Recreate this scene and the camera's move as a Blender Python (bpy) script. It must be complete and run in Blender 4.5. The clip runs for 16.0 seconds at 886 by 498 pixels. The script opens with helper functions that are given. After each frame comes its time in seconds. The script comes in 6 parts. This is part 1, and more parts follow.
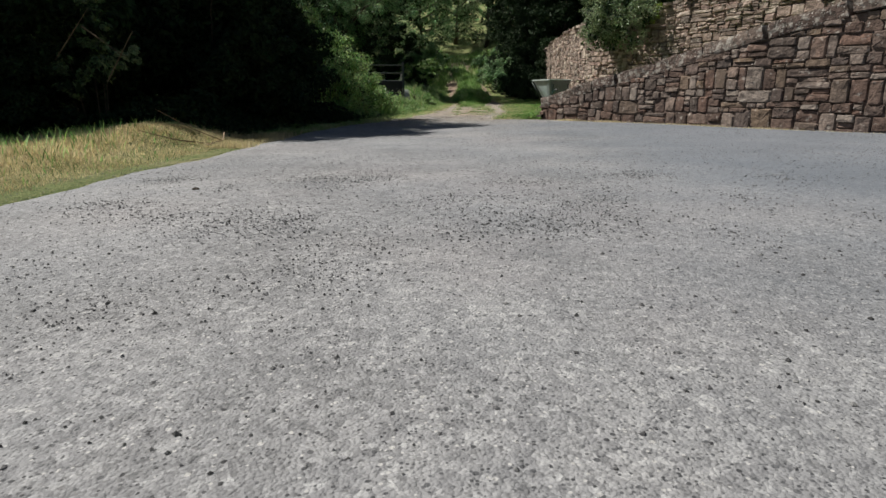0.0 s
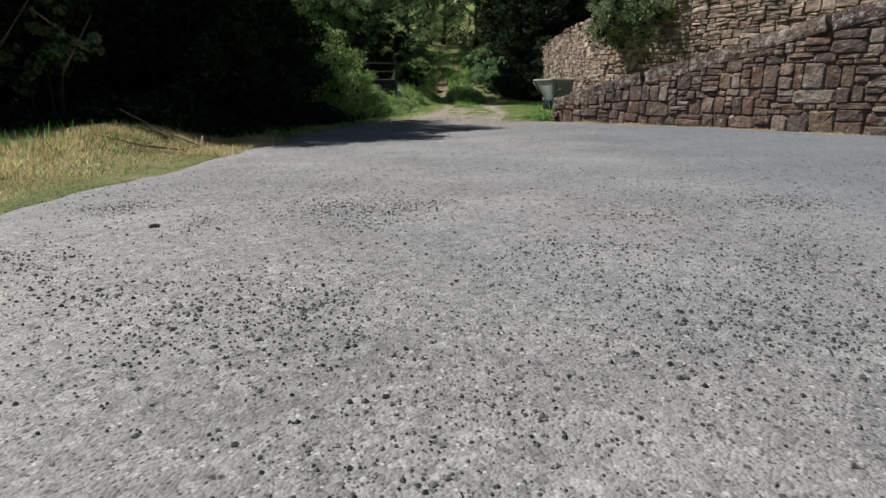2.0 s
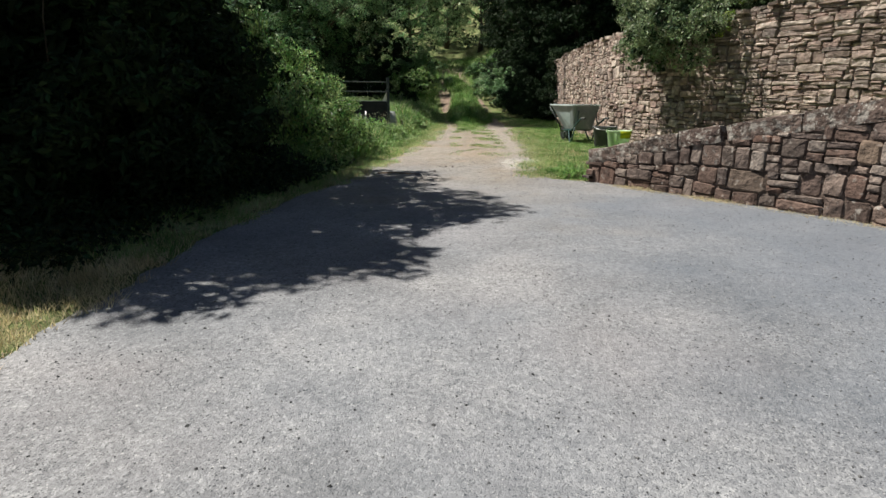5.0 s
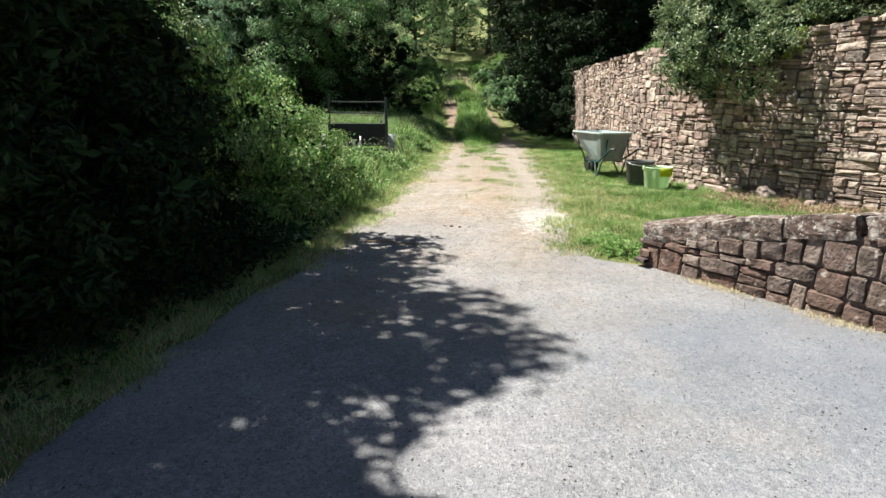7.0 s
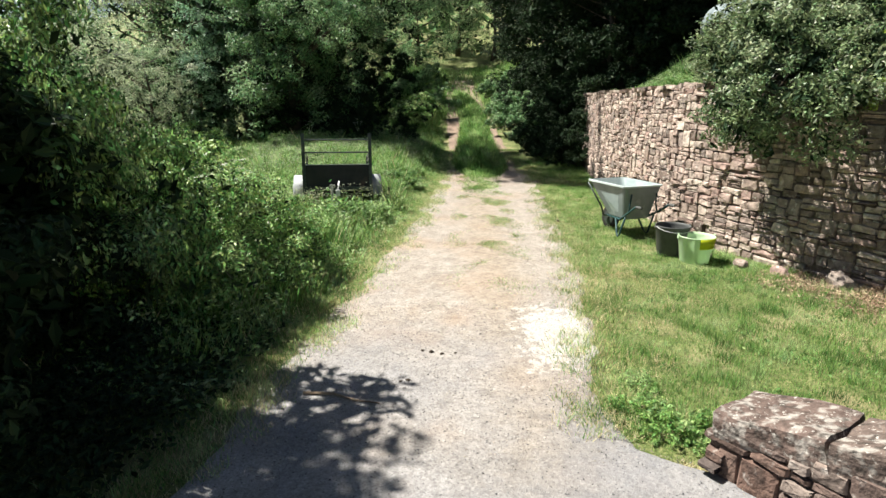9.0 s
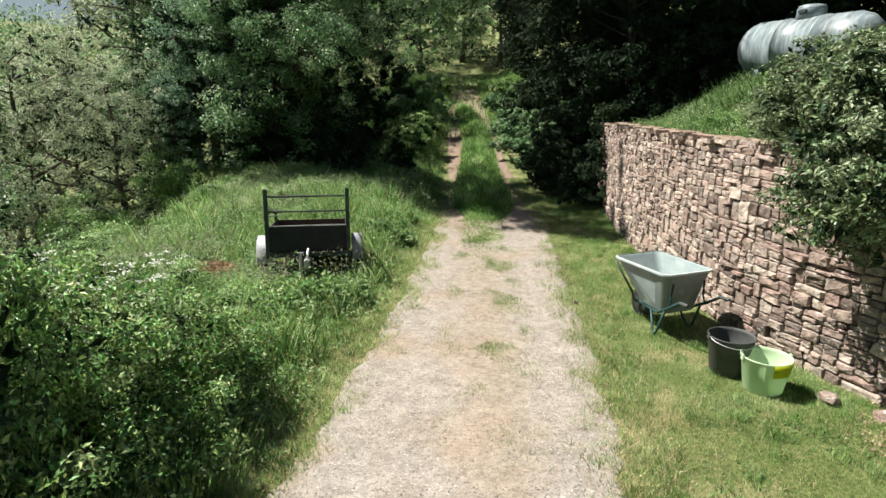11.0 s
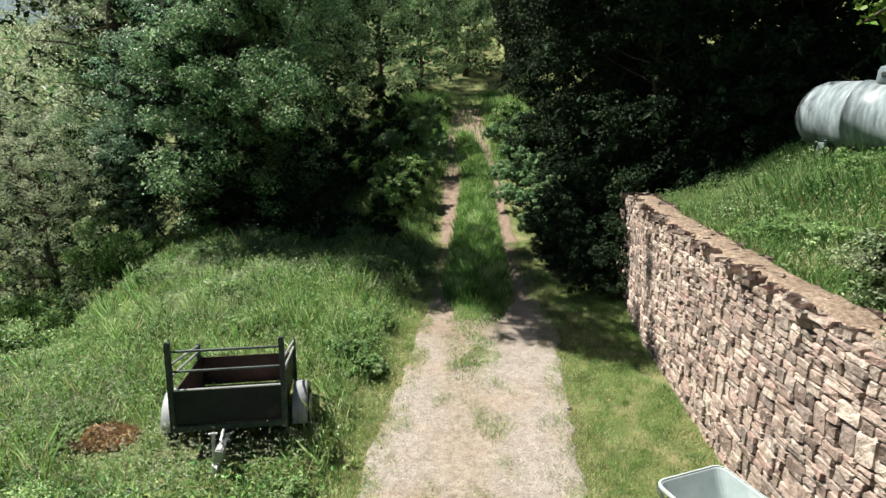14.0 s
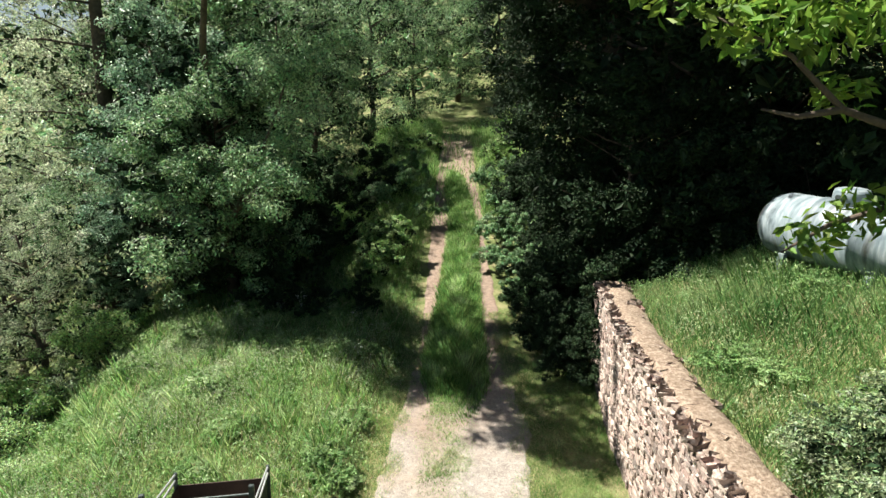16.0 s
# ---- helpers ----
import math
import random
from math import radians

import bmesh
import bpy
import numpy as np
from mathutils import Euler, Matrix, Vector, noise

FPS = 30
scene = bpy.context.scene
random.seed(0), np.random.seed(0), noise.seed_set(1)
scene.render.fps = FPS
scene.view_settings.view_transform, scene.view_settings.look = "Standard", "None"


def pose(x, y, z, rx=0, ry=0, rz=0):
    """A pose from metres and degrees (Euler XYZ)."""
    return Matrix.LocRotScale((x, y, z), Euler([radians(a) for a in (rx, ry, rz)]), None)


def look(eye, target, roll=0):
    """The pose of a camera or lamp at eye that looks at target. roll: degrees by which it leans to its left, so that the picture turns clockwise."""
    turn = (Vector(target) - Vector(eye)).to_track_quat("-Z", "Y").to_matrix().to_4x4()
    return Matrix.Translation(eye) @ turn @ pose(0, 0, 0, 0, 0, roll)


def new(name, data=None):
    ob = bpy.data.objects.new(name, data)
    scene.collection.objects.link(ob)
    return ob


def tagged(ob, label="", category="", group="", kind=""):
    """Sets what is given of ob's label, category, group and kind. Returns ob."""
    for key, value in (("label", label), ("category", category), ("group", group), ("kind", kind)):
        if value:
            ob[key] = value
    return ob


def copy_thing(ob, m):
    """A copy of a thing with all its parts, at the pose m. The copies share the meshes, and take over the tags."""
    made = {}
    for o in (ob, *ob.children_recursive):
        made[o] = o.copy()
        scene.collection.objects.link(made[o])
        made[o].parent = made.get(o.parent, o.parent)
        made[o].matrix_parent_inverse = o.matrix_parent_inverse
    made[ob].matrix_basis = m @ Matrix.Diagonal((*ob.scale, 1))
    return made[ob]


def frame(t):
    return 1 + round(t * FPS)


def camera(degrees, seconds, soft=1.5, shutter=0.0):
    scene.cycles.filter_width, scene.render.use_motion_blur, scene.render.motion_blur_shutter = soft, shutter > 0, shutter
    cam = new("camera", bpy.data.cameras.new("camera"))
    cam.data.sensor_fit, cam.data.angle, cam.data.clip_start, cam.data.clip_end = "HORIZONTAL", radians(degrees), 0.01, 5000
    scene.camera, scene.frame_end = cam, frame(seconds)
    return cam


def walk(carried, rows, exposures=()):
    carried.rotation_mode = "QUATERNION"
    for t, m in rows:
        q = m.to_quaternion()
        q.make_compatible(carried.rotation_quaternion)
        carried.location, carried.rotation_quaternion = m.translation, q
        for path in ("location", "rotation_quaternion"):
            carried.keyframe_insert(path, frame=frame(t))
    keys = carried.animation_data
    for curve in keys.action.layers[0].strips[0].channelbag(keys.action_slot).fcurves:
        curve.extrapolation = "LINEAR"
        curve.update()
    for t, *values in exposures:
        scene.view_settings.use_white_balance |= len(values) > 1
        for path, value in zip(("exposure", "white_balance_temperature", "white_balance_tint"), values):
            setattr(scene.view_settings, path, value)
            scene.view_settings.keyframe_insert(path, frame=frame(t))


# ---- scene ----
EXPOSURES = [(0.0, 0.3), (3.8, 0.28), (6.4, 1.23), (9.0, 1.36), (11.4, 1.07), (14.8, 1.07), (16.0, 1.44)]
cam = camera(73.7, 16.0)
PATH = [
    (0, (0.056, 0.079, 0.391), (0.057, 2.016, -0.104), 0.10),
    (0.5, (-0.102, 0.209, 0.366), (-0.069, 2.146, -0.130), 0.22),
    (1, (-0.212, 0.380, 0.358), (-0.167, 2.317, -0.137), 0.28),
    (1.5, (-0.251, 0.627, 0.359), (-0.199, 2.564, -0.134), 0.32),
    (2, (-0.227, 0.937, 0.370), (-0.173, 2.874, -0.122), 0.38),
    (2.5, (-0.177, 1.290, 0.415), (-0.122, 3.227, -0.078), 0.40),
    (3, (-0.129, 1.662, 0.482), (-0.074, 3.600, -0.009), 0.49),
    (3.5, (-0.107, 2.061, 0.582), (-0.053, 3.999, 0.090), 0.56),
    (4, (-0.086, 2.461, 0.688), (-0.036, 4.399, 0.197), 0.59),
    (6.5, (-0.056, 4.572, 1.199), (-0.028, 6.510, 0.704), 0.60),
    (7, (-0.033, 4.999, 1.320), (-0.011, 6.936, 0.824), 0.61),
    (7.5, (-0.005, 5.426, 1.460), (0.011, 7.364, 0.964), 0.60),
    (8, (0.048, 5.863, 1.614), (0.057, 7.801, 1.118), 0.59),
    (8.5, (0.115, 6.315, 1.771), (0.119, 8.252, 1.275), 0.54),
    (9, (0.205, 6.778, 1.911), (0.203, 8.714, 1.412), 0.50),
    (11.5, (0.417, 9.082, 2.690), (0.390, 11.018, 2.187), 0.38),
    (12, (0.477, 9.482, 2.845), (0.446, 11.417, 2.341), 0.38),
    (12.5, (0.544, 9.904, 2.982), (0.509, 11.839, 2.478), 0.35),
    (13, (0.613, 10.334, 3.130), (0.573, 12.269, 2.626), 0.32),
    (13.5, (0.666, 10.756, 3.338), (0.622, 12.691, 2.834), 0.33),
    (14, (0.700, 11.158, 3.614), (0.653, 13.094, 3.112), 0.31),
    (14.5, (0.725, 11.447, 3.974), (0.676, 13.383, 3.475), 0.22),
    (15, (0.806, 11.575, 4.395), (0.757, 13.512, 3.898), 0.17),
    (15.5, (0.934, 11.510, 4.793), (0.889, 13.448, 4.298), 0.21),
    (16, (1.049, 11.279, 5.163), (1.009, 13.217, 4.670), 0.20),
]
walk(cam, [(t, look(eye, target, roll)) for t, eye, target, roll in PATH], EXPOSURES)

# ---- world and sun ----
SUN_AZ, SUN_EL = -68.0, 56.0   # degrees: compass angle from +y towards +x, height
world = bpy.data.worlds.new("sky")
scene.world = world
world.use_nodes = True
wn = world.node_tree
sky = wn.nodes.new("ShaderNodeTexSky")
sky.sky_type, sky.sun_disc = "NISHITA", False
sky.sun_elevation, sky.sun_rotation = radians(SUN_EL), radians(SUN_AZ)
wn.links.new(sky.outputs[0], wn.nodes["Background"].inputs[0])
wn.nodes["Background"].inputs[1].default_value = 0.03
sun = new("sun", bpy.data.lights.new("sun", "SUN"))
sun.data.energy, sun.data.angle, sun.data.color = 5.0, radians(0.53), (1.0, 0.95, 0.86)
_s = Vector((math.sin(radians(SUN_AZ)) * math.cos(radians(SUN_EL)), math.cos(radians(SUN_AZ)) * math.cos(radians(SUN_EL)), math.sin(radians(SUN_EL))))
sun.matrix_world = look(_s * 60, (0, 0, 0))

# ---- materials ----


def material(name, colors, scale=6.0, detail=6.0, rough=0.85, metal=0.0, bump=0.3, bump_scale=None, spots=None, island=0.0, objvar=0.0, leaf=0.0, space="Object", spec=0.3, stretch=None):
    """Noise between colours (dark to light), a second broader noise over it, relief, and where asked variation piece by piece."""
    m = bpy.data.materials.new(name)
    m.use_nodes = True
    nt = m.node_tree
    N, L = nt.nodes, nt.links
    bsdf = N["Principled BSDF"]
    bsdf.inputs["Roughness"].default_value = rough
    bsdf.inputs["Metallic"].default_value = metal
    bsdf.inputs["Specular IOR Level"].default_value = spec
    tc = N.new("ShaderNodeTexCoord")
    src = tc.outputs["Object"] if space == "Object" else N.new("ShaderNodeNewGeometry").outputs["Position"]
    if stretch:
        mpn = N.new("ShaderNodeMapping")
        mpn.inputs["Scale"].default_value = stretch
        L.new(src, mpn.inputs["Vector"])
        src = mpn.outputs[0]
    n1 = N.new("ShaderNodeTexNoise")
    n1.inputs["Scale"].default_value, n1.inputs["Detail"].default_value = scale, detail
    n1.inputs["Roughness"].default_value = 0.65
    L.new(src, n1.inputs["Vector"])
    ramp = N.new("ShaderNodeValToRGB")
    els = ramp.color_ramp.elements
    lo, hi = 0.3, 0.7
    for i, c in enumerate(colors):
        p = lo + (hi - lo) * i / max(1, len(colors) - 1)
        e = els[i] if i < 2 else els.new(p)
        e.position, e.color = p, (*c, 1)
    L.new(n1.outputs["Fac"], ramp.inputs[0])
    n2 = N.new("ShaderNodeTexNoise")
    n2.inputs["Scale"].default_value, n2.inputs["Detail"].default_value = scale * 0.13, 3
    L.new(src, n2.inputs["Vector"])
    val = n2.outputs["Fac"]
    hsv = N.new("ShaderNodeHueSaturation")
    L.new(ramp.outputs[0], hsv.inputs["Color"])
    mr = N.new("ShaderNodeMapRange")
    mr.inputs[3].default_value, mr.inputs[4].default_value = 0.7, 1.3
    L.new(val, mr.inputs[0])
    out = mr.outputs[0]
    for amount, sock in ((island, "island"), (objvar, "object")):
        if amount:
            r = N.new("ShaderNodeNewGeometry").outputs["Random Per Island"] if sock == "island" else N.new("ShaderNodeObjectInfo").outputs["Random"]
            q = N.new("ShaderNodeMapRange")
            q.inputs[3].default_value, q.inputs[4].default_value = 1 - amount, 1 + amount
            L.new(r, q.inputs[0])
            mu = N.new("ShaderNodeMath")
            mu.operation = "MULTIPLY"
            L.new(out, mu.inputs[0])
            L.new(q.outputs[0], mu.inputs[1])
            out = mu.outputs[0]
            q2 = N.new("ShaderNodeMapRange")
            q2.inputs[3].default_value, q2.inputs[4].default_value = 0.5 - 0.06 * amount, 0.5 + 0.06 * amount
            wn_ = N.new("ShaderNodeTexWhiteNoise")
            wn_.noise_dimensions = "1D"
            L.new(r, wn_.inputs["W"])
            L.new(wn_.outputs["Value"], q2.inputs[0])
            L.new(q2.outputs[0], hsv.inputs["Hue"])
    L.new(out, hsv.inputs["Value"])
    col = hsv.outputs[0]
    if spots:
        c, sc, lo_, hi_ = spots
        n3 = N.new("ShaderNodeTexNoise")
        n3.inputs["Scale"].default_value, n3.inputs["Detail"].default_value = sc, 5
        L.new(src, n3.inputs["Vector"])
        m3 = N.new("ShaderNodeMapRange")
        m3.inputs[1].default_value, m3.inputs[2].default_value = lo_, hi_
        L.new(n3.outputs["Fac"], m3.inputs[0])
        mix = N.new("ShaderNodeMix")
        mix.data_type = "RGBA"
        L.new(m3.outputs[0], mix.inputs["Factor"])
        L.new(col, mix.inputs[6])
        mix.inputs[7].default_value = (*c, 1)
        col = mix.outputs[2]
    L.new(col, bsdf.inputs["Base Color"])
    if bump:
        nb = N.new("ShaderNodeTexNoise")
        nb.inputs["Scale"].default_value, nb.inputs["Detail"].default_value = bump_scale or scale * 3, 8
        L.new(src, nb.inputs["Vector"])
        b = N.new("ShaderNodeBump")
        b.inputs["Strength"].default_value, b.inputs["Distance"].default_value = bump, 0.02
        L.new(nb.outputs["Fac"], b.inputs["Height"])
        L.new(b.outputs[0], bsdf.inputs["Normal"])
    if leaf:
        tr = N.new("ShaderNodeBsdfTranslucent")
        L.new(col, tr.inputs["Color"])
        mx = N.new("ShaderNodeMixShader")
        mx.inputs[0].default_value = leaf
        L.new(bsdf.outputs[0], mx.inputs[1])
        L.new(tr.outputs[0], mx.inputs[2])
        L.new(mx.outputs[0], N["Material Output"].inputs[0])
    return m


def road_material():
    """Worn asphalt with loose grit that turns into pale stony earth as the track goes on."""
    m = bpy.data.materials.new("gravel_road")
    m.use_nodes = True
    N, L = m.node_tree.nodes, m.node_tree.links
    bsdf = N["Principled BSDF"]
    bsdf.inputs["Roughness"].default_value, bsdf.inputs["Specular IOR Level"].default_value = 0.75, 0.35
    pos = N.new("ShaderNodeNewGeometry").outputs["Position"]

    def noise_(scale, detail=4, rough=0.6):
        n = N.new("ShaderNodeTexNoise")
        n.inputs["Scale"].default_value, n.inputs["Detail"].default_value, n.inputs["Roughness"].default_value = scale, detail, rough
        L.new(pos, n.inputs["Vector"])
        return n.outputs["Fac"]

    def ramp_(fac, stops):
        r = N.new("ShaderNodeValToRGB")
        for i, (p, c) in enumerate(stops):
            e = r.color_ramp.elements[i] if i < 2 else r.color_ramp.elements.new(p)
            e.position, e.color = p, (*c, 1)
        L.new(fac, r.inputs[0])
        return r.outputs[0]

    def mix_(fac, a, b, mode="MIX"):
        x = N.new("ShaderNodeMix")
        x.data_type, x.blend_type = "RGBA", mode
        for sock, v in ((x.inputs["Factor"], fac), (x.inputs[6], a), (x.inputs[7], b)):
            if isinstance(v, tuple):
                sock.default_value = (*v, 1)
            elif isinstance(v, float):
                sock.default_value = v
            else:
                L.new(v, sock)
        return x.outputs[2]

    def cells_(scale):
        v = N.new("ShaderNodeTexVoronoi")
        v.inputs["Scale"].default_value = scale
        L.new(pos, v.inputs["Vector"])
        h = N.new("ShaderNodeSeparateColor")
        L.new(v.outputs["Color"], h.inputs[0])
        return v.outputs["Distance"], h.outputs[0], h.outputs[1]

    def math_(op, a, b):
        x = N.new("ShaderNodeMath")
        x.operation = op
        for sock, v in ((x.inputs[0], a), (x.inputs[1], b)):
            if isinstance(v, float):
                sock.default_value = v
            else:
                L.new(v, sock)
        return x.outputs[0]

    def step_(fac, lo, hi, top=1.0):
        x = N.new("ShaderNodeMapRange")
        x.inputs[1].default_value, x.inputs[2].default_value, x.inputs[4].default_value = lo, hi, top
        L.new(fac, x.inputs[0])
        return x.outputs[0]

    # bound grey surface, mottled at hand and pace size
    dust = ramp_(noise_(1.3, 8, 0.62), [(0.32, (0.168, 0.172, 0.18)), (0.5, (0.235, 0.238, 0.247)), (0.68, (0.305, 0.305, 0.31))])
    dust = mix_(0.75, dust, ramp_(noise_(26.0, 8, 0.75), [(0.3, (0.3, 0.3, 0.31)), (0.5, (0.5, 0.5, 0.5)), (0.7, (0.66, 0.66, 0.65))]), "OVERLAY")
    vd, vr, vg = cells_(210)
    grain = ramp_(vr, [(0.0, (0.2, 0.2, 0.205)), (0.2, (0.42, 0.42, 0.425)), (0.85, (0.53, 0.53, 0.535)), (1.0, (0.72, 0.72, 0.72))])
    asphalt = mix_(0.5, dust, grain, "OVERLAY")
    asphalt = mix_(0.5, asphalt, ramp_(cells_(84)[2], [(0.0, (0.16, 0.16, 0.165)), (0.2, (0.4, 0.4, 0.405)), (0.8, (0.55, 0.55, 0.55)), (1.0, (0.84, 0.84, 0.83))]), "OVERLAY")
    # warm dusty tint where wheels have polished it
    asphalt = mix_(step_(noise_(0.55, 4), 0.48, 0.64, 0.7), asphalt, mix_(0.35, asphalt, (0.3, 0.265, 0.268)))
    asphalt = mix_(step_(noise_(0.8, 5), 0.55, 0.7, 0.55), asphalt, mix_(0.6, asphalt, (0.12, 0.125, 0.135)))
    # bedded chippings: single pale stones, dark ones also painting pebble shadows, thicker in drifts
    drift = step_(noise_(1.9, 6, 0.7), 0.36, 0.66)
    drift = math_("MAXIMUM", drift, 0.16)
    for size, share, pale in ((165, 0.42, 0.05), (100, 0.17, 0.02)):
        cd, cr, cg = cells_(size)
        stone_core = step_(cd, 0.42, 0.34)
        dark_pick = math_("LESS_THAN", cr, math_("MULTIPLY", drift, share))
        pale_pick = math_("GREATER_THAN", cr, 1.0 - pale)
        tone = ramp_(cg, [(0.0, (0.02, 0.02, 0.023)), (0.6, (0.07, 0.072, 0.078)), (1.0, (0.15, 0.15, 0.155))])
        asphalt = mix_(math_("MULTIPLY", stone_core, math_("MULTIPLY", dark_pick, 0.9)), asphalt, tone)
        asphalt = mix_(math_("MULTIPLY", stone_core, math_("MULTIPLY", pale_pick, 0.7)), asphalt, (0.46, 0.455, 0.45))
    v2d = cells_(120)[0]
    blue = mix_(step_(noise_(0.35, 3), 0.4, 0.6, 0.75), asphalt, mix_(0.4, asphalt, (0.17, 0.195, 0.23)))
    # newer, darker and bluer seal towards the low wall
    sx = N.new("ShaderNodeSeparateXYZ")
    L.new(pos, sx.inputs[0])
    sa = N.new("ShaderNodeMath")
    sa.operation = "MULTIPLY_ADD"
    L.new(noise_(0.9, 5), sa.inputs[0])
    sa.inputs[1].default_value = 2.4
    L.new(sx.outputs[0], sa.inputs[2])
    sm = N.new("ShaderNodeMapRange")
    sm.inputs[1].default_value, sm.inputs[2].default_value = 1.7, 3.0
    sm.inputs[3].default_value, sm.inputs[4].default_value = 0.0, 0.85
    L.new(sa.outputs[0], sm.inputs[0])
    blue = mix_(sm.outputs[0], blue, mix_(0.7, blue, (0.115, 0.138, 0.172)))
    earth = ramp_(noise_(7.0, 9, 0.7), [(0.3, (0.17, 0.135, 0.1)), (0.5, (0.32, 0.275, 0.222)), (0.7, (0.45, 0.4, 0.335))])
    earth = mix_(0.3, earth, asphalt)
    v3 = N.new("ShaderNodeTexVoronoi")
    v3.inputs["Scale"].default_value = 42
    L.new(pos, v3.inputs["Vector"])
    h3 = N.new("ShaderNodeSeparateColor")
    L.new(v3.outputs["Color"], h3.inputs[0])
    stone = ramp_(h3.outputs[0], [(0.0, (0.07, 0.06, 0.05)), (0.2, (0.2, 0.18, 0.155)), (0.6, (0.34, 0.3, 0.255)), (0.95, (0.52, 0.48, 0.43))])
    earth = mix_(ramp_(v3.outputs["Distance"], [(0.28, (0.6, 0.6, 0.6)), (0.5, (0, 0, 0))]), earth, stone)
    earth = mix_(ramp_(noise_(60.0, 4, 0.7), [(0.38, (0.8, 0.8, 0.8)), (0.44, (0, 0, 0))]), earth, mix_(0.7, earth, (0.08, 0.065, 0.05)))
    earth = mix_(ramp_(noise_(1.1, 5), [(0.5, (0, 0, 0)), (0.64, (0.7, 0.7, 0.7))]), earth, mix_(0.5, earth, (0.3, 0.2, 0.12)))
    earth = mix_(ramp_(noise_(26.0, 4, 0.7), [(0.35, (0.8, 0.8, 0.8)), (0.44, (0, 0, 0))]), earth, mix_(0.6, earth, (0.1, 0.075, 0.05)))
    sep = N.new("ShaderNodeSeparateXYZ")
    L.new(pos, sep.inputs[0])
    add = N.new("ShaderNodeMath")
    add.operation = "MULTIPLY_ADD"
    L.new(noise_(0.8, 5), add.inputs[0])
    add.inputs[1].default_value = 6.0
    L.new(sep.outputs[1], add.inputs[2])
    mr = N.new("ShaderNodeMapRange")
    mr.inputs[1].default_value, mr.inputs[2].default_value = 10.5, 15.5
    L.new(add.outputs[0], mr.inputs[0])
    col = mix_(mr.outputs[0], blue, earth)
    # trodden brown crown of the track
    cx = N.new("ShaderNodeMath")
    cx.operation = "SUBTRACT"
    L.new(sep.outputs[0], cx.inputs[0])
    cx.inputs[1].default_value = 0.8
    ca = N.new("ShaderNodeMath")
    ca.operation = "ABSOLUTE"
    L.new(cx.outputs[0], ca.inputs[0])
    cn = N.new("ShaderNodeMath")
    cn.operation = "MULTIPLY_ADD"
    L.new(noise_(2.2, 7, 0.7), cn.inputs[0])
    cn.inputs[1].default_value = 1.5
    L.new(ca.outputs[0], cn.inputs[2])
    cm = N.new("ShaderNodeMapRange")
    cm.inputs[1].default_value, cm.inputs[2].default_value = 1.15, 0.8
    cm.inputs[3].default_value, cm.inputs[4].default_value = 0.0, 0.4
    L.new(cn.outputs[0], cm.inputs[0])
    cy = N.new("ShaderNodeMath")
    cy.operation = "MULTIPLY"
    L.new(cm.outputs[0], cy.inputs[0])
    L.new(mr.outputs[0], cy.inputs[1])
    brown = ramp_(noise_(14.0, 6, 0.7), [(0.35, (0.13, 0.09, 0.055)), (0.65, (0.34, 0.27, 0.18))])
    col = mix_(cy.outputs[0], col, brown)
    # pale worn patch of old concrete
    mk = None
    for axis, mid, half in ((0, 1.15, 0.36), (1, 11.2, 0.72)):
        d = N.new("ShaderNodeMath")
        d.operation = "SUBTRACT"
        L.new(sep.outputs[axis], d.inputs[0])
        d.inputs[1].default_value = mid
        a = N.new("ShaderNodeMath")
        a.operation = "ABSOLUTE"
        L.new(d.outputs[0], a.inputs[0])
        q = N.new("ShaderNodeMath")
        q.operation = "DIVIDE"
        L.new(a.outputs[0], q.inputs[0])
        q.inputs[1].default_value = half
        if mk:
            mx = N.new("ShaderNodeMath")
            mx.operation = "MAXIMUM"
            L.new(mk, mx.inputs[0])
            L.new(q.outputs[0], mx.inputs[1])
            mk = mx.outputs[0]
        else:
            mk = q.outputs[0]
    ad = N.new("ShaderNodeMath")
    ad.operation = "MULTIPLY_ADD"
    L.new(noise_(11.0, 8, 0.8), ad.inputs[0])
    ad.inputs[1].default_value = 3.4
    L.new(mk, ad.inputs[2])
    mp = N.new("ShaderNodeMapRange")
    mp.inputs[1].default_value, mp.inputs[2].default_value = 2.6, 2.35
    mp.inputs[3].default_value, mp.inputs[4].default_value = 0.0, 0.42
    L.new(ad.outputs[0], mp.inputs[0])
    col = mix_(mp.outputs[0], col, (0.62, 0.6, 0.56))
    # brown leaf litter where the track goes under the trees
    mr2 = N.new("ShaderNodeMapRange")
    mr2.inputs[1].default_value, mr2.inputs[2].default_value = 21.5, 25.0
    L.new(add.outputs[0], mr2.inputs[0])
    litter = ramp_(noise_(12.0, 6), [(0.3, (0.1, 0.062, 0.042)), (0.7, (0.3, 0.21, 0.15))])
    col = mix_(mr2.outputs[0], col, mix_(0.8, col, litter))
    L.new(col, bsdf.inputs["Base Color"])
    b1 = N.new("ShaderNodeBump")
    b1.inputs["Strength"].default_value, b1.inputs["Distance"].default_value = 0.7, 0.003
    inv = N.new("ShaderNodeMath")
    inv.operation = "SUBTRACT"
    inv.inputs[0].default_value = 1.0
    L.new(vd, inv.inputs[1])
    L.new(inv.outputs[0], b1.inputs["Height"])
    b2 = N.new("ShaderNodeBump")
    b2.inputs["Strength"].default_value, b2.inputs["Distance"].default_value = 0.5, 0.03
    L.new(noise_(9.0, 8, 0.7), b2.inputs["Height"])
    L.new(b1.outputs[0], b2.inputs["Normal"])
    b3 = N.new("ShaderNodeBump")
    b3.invert = True
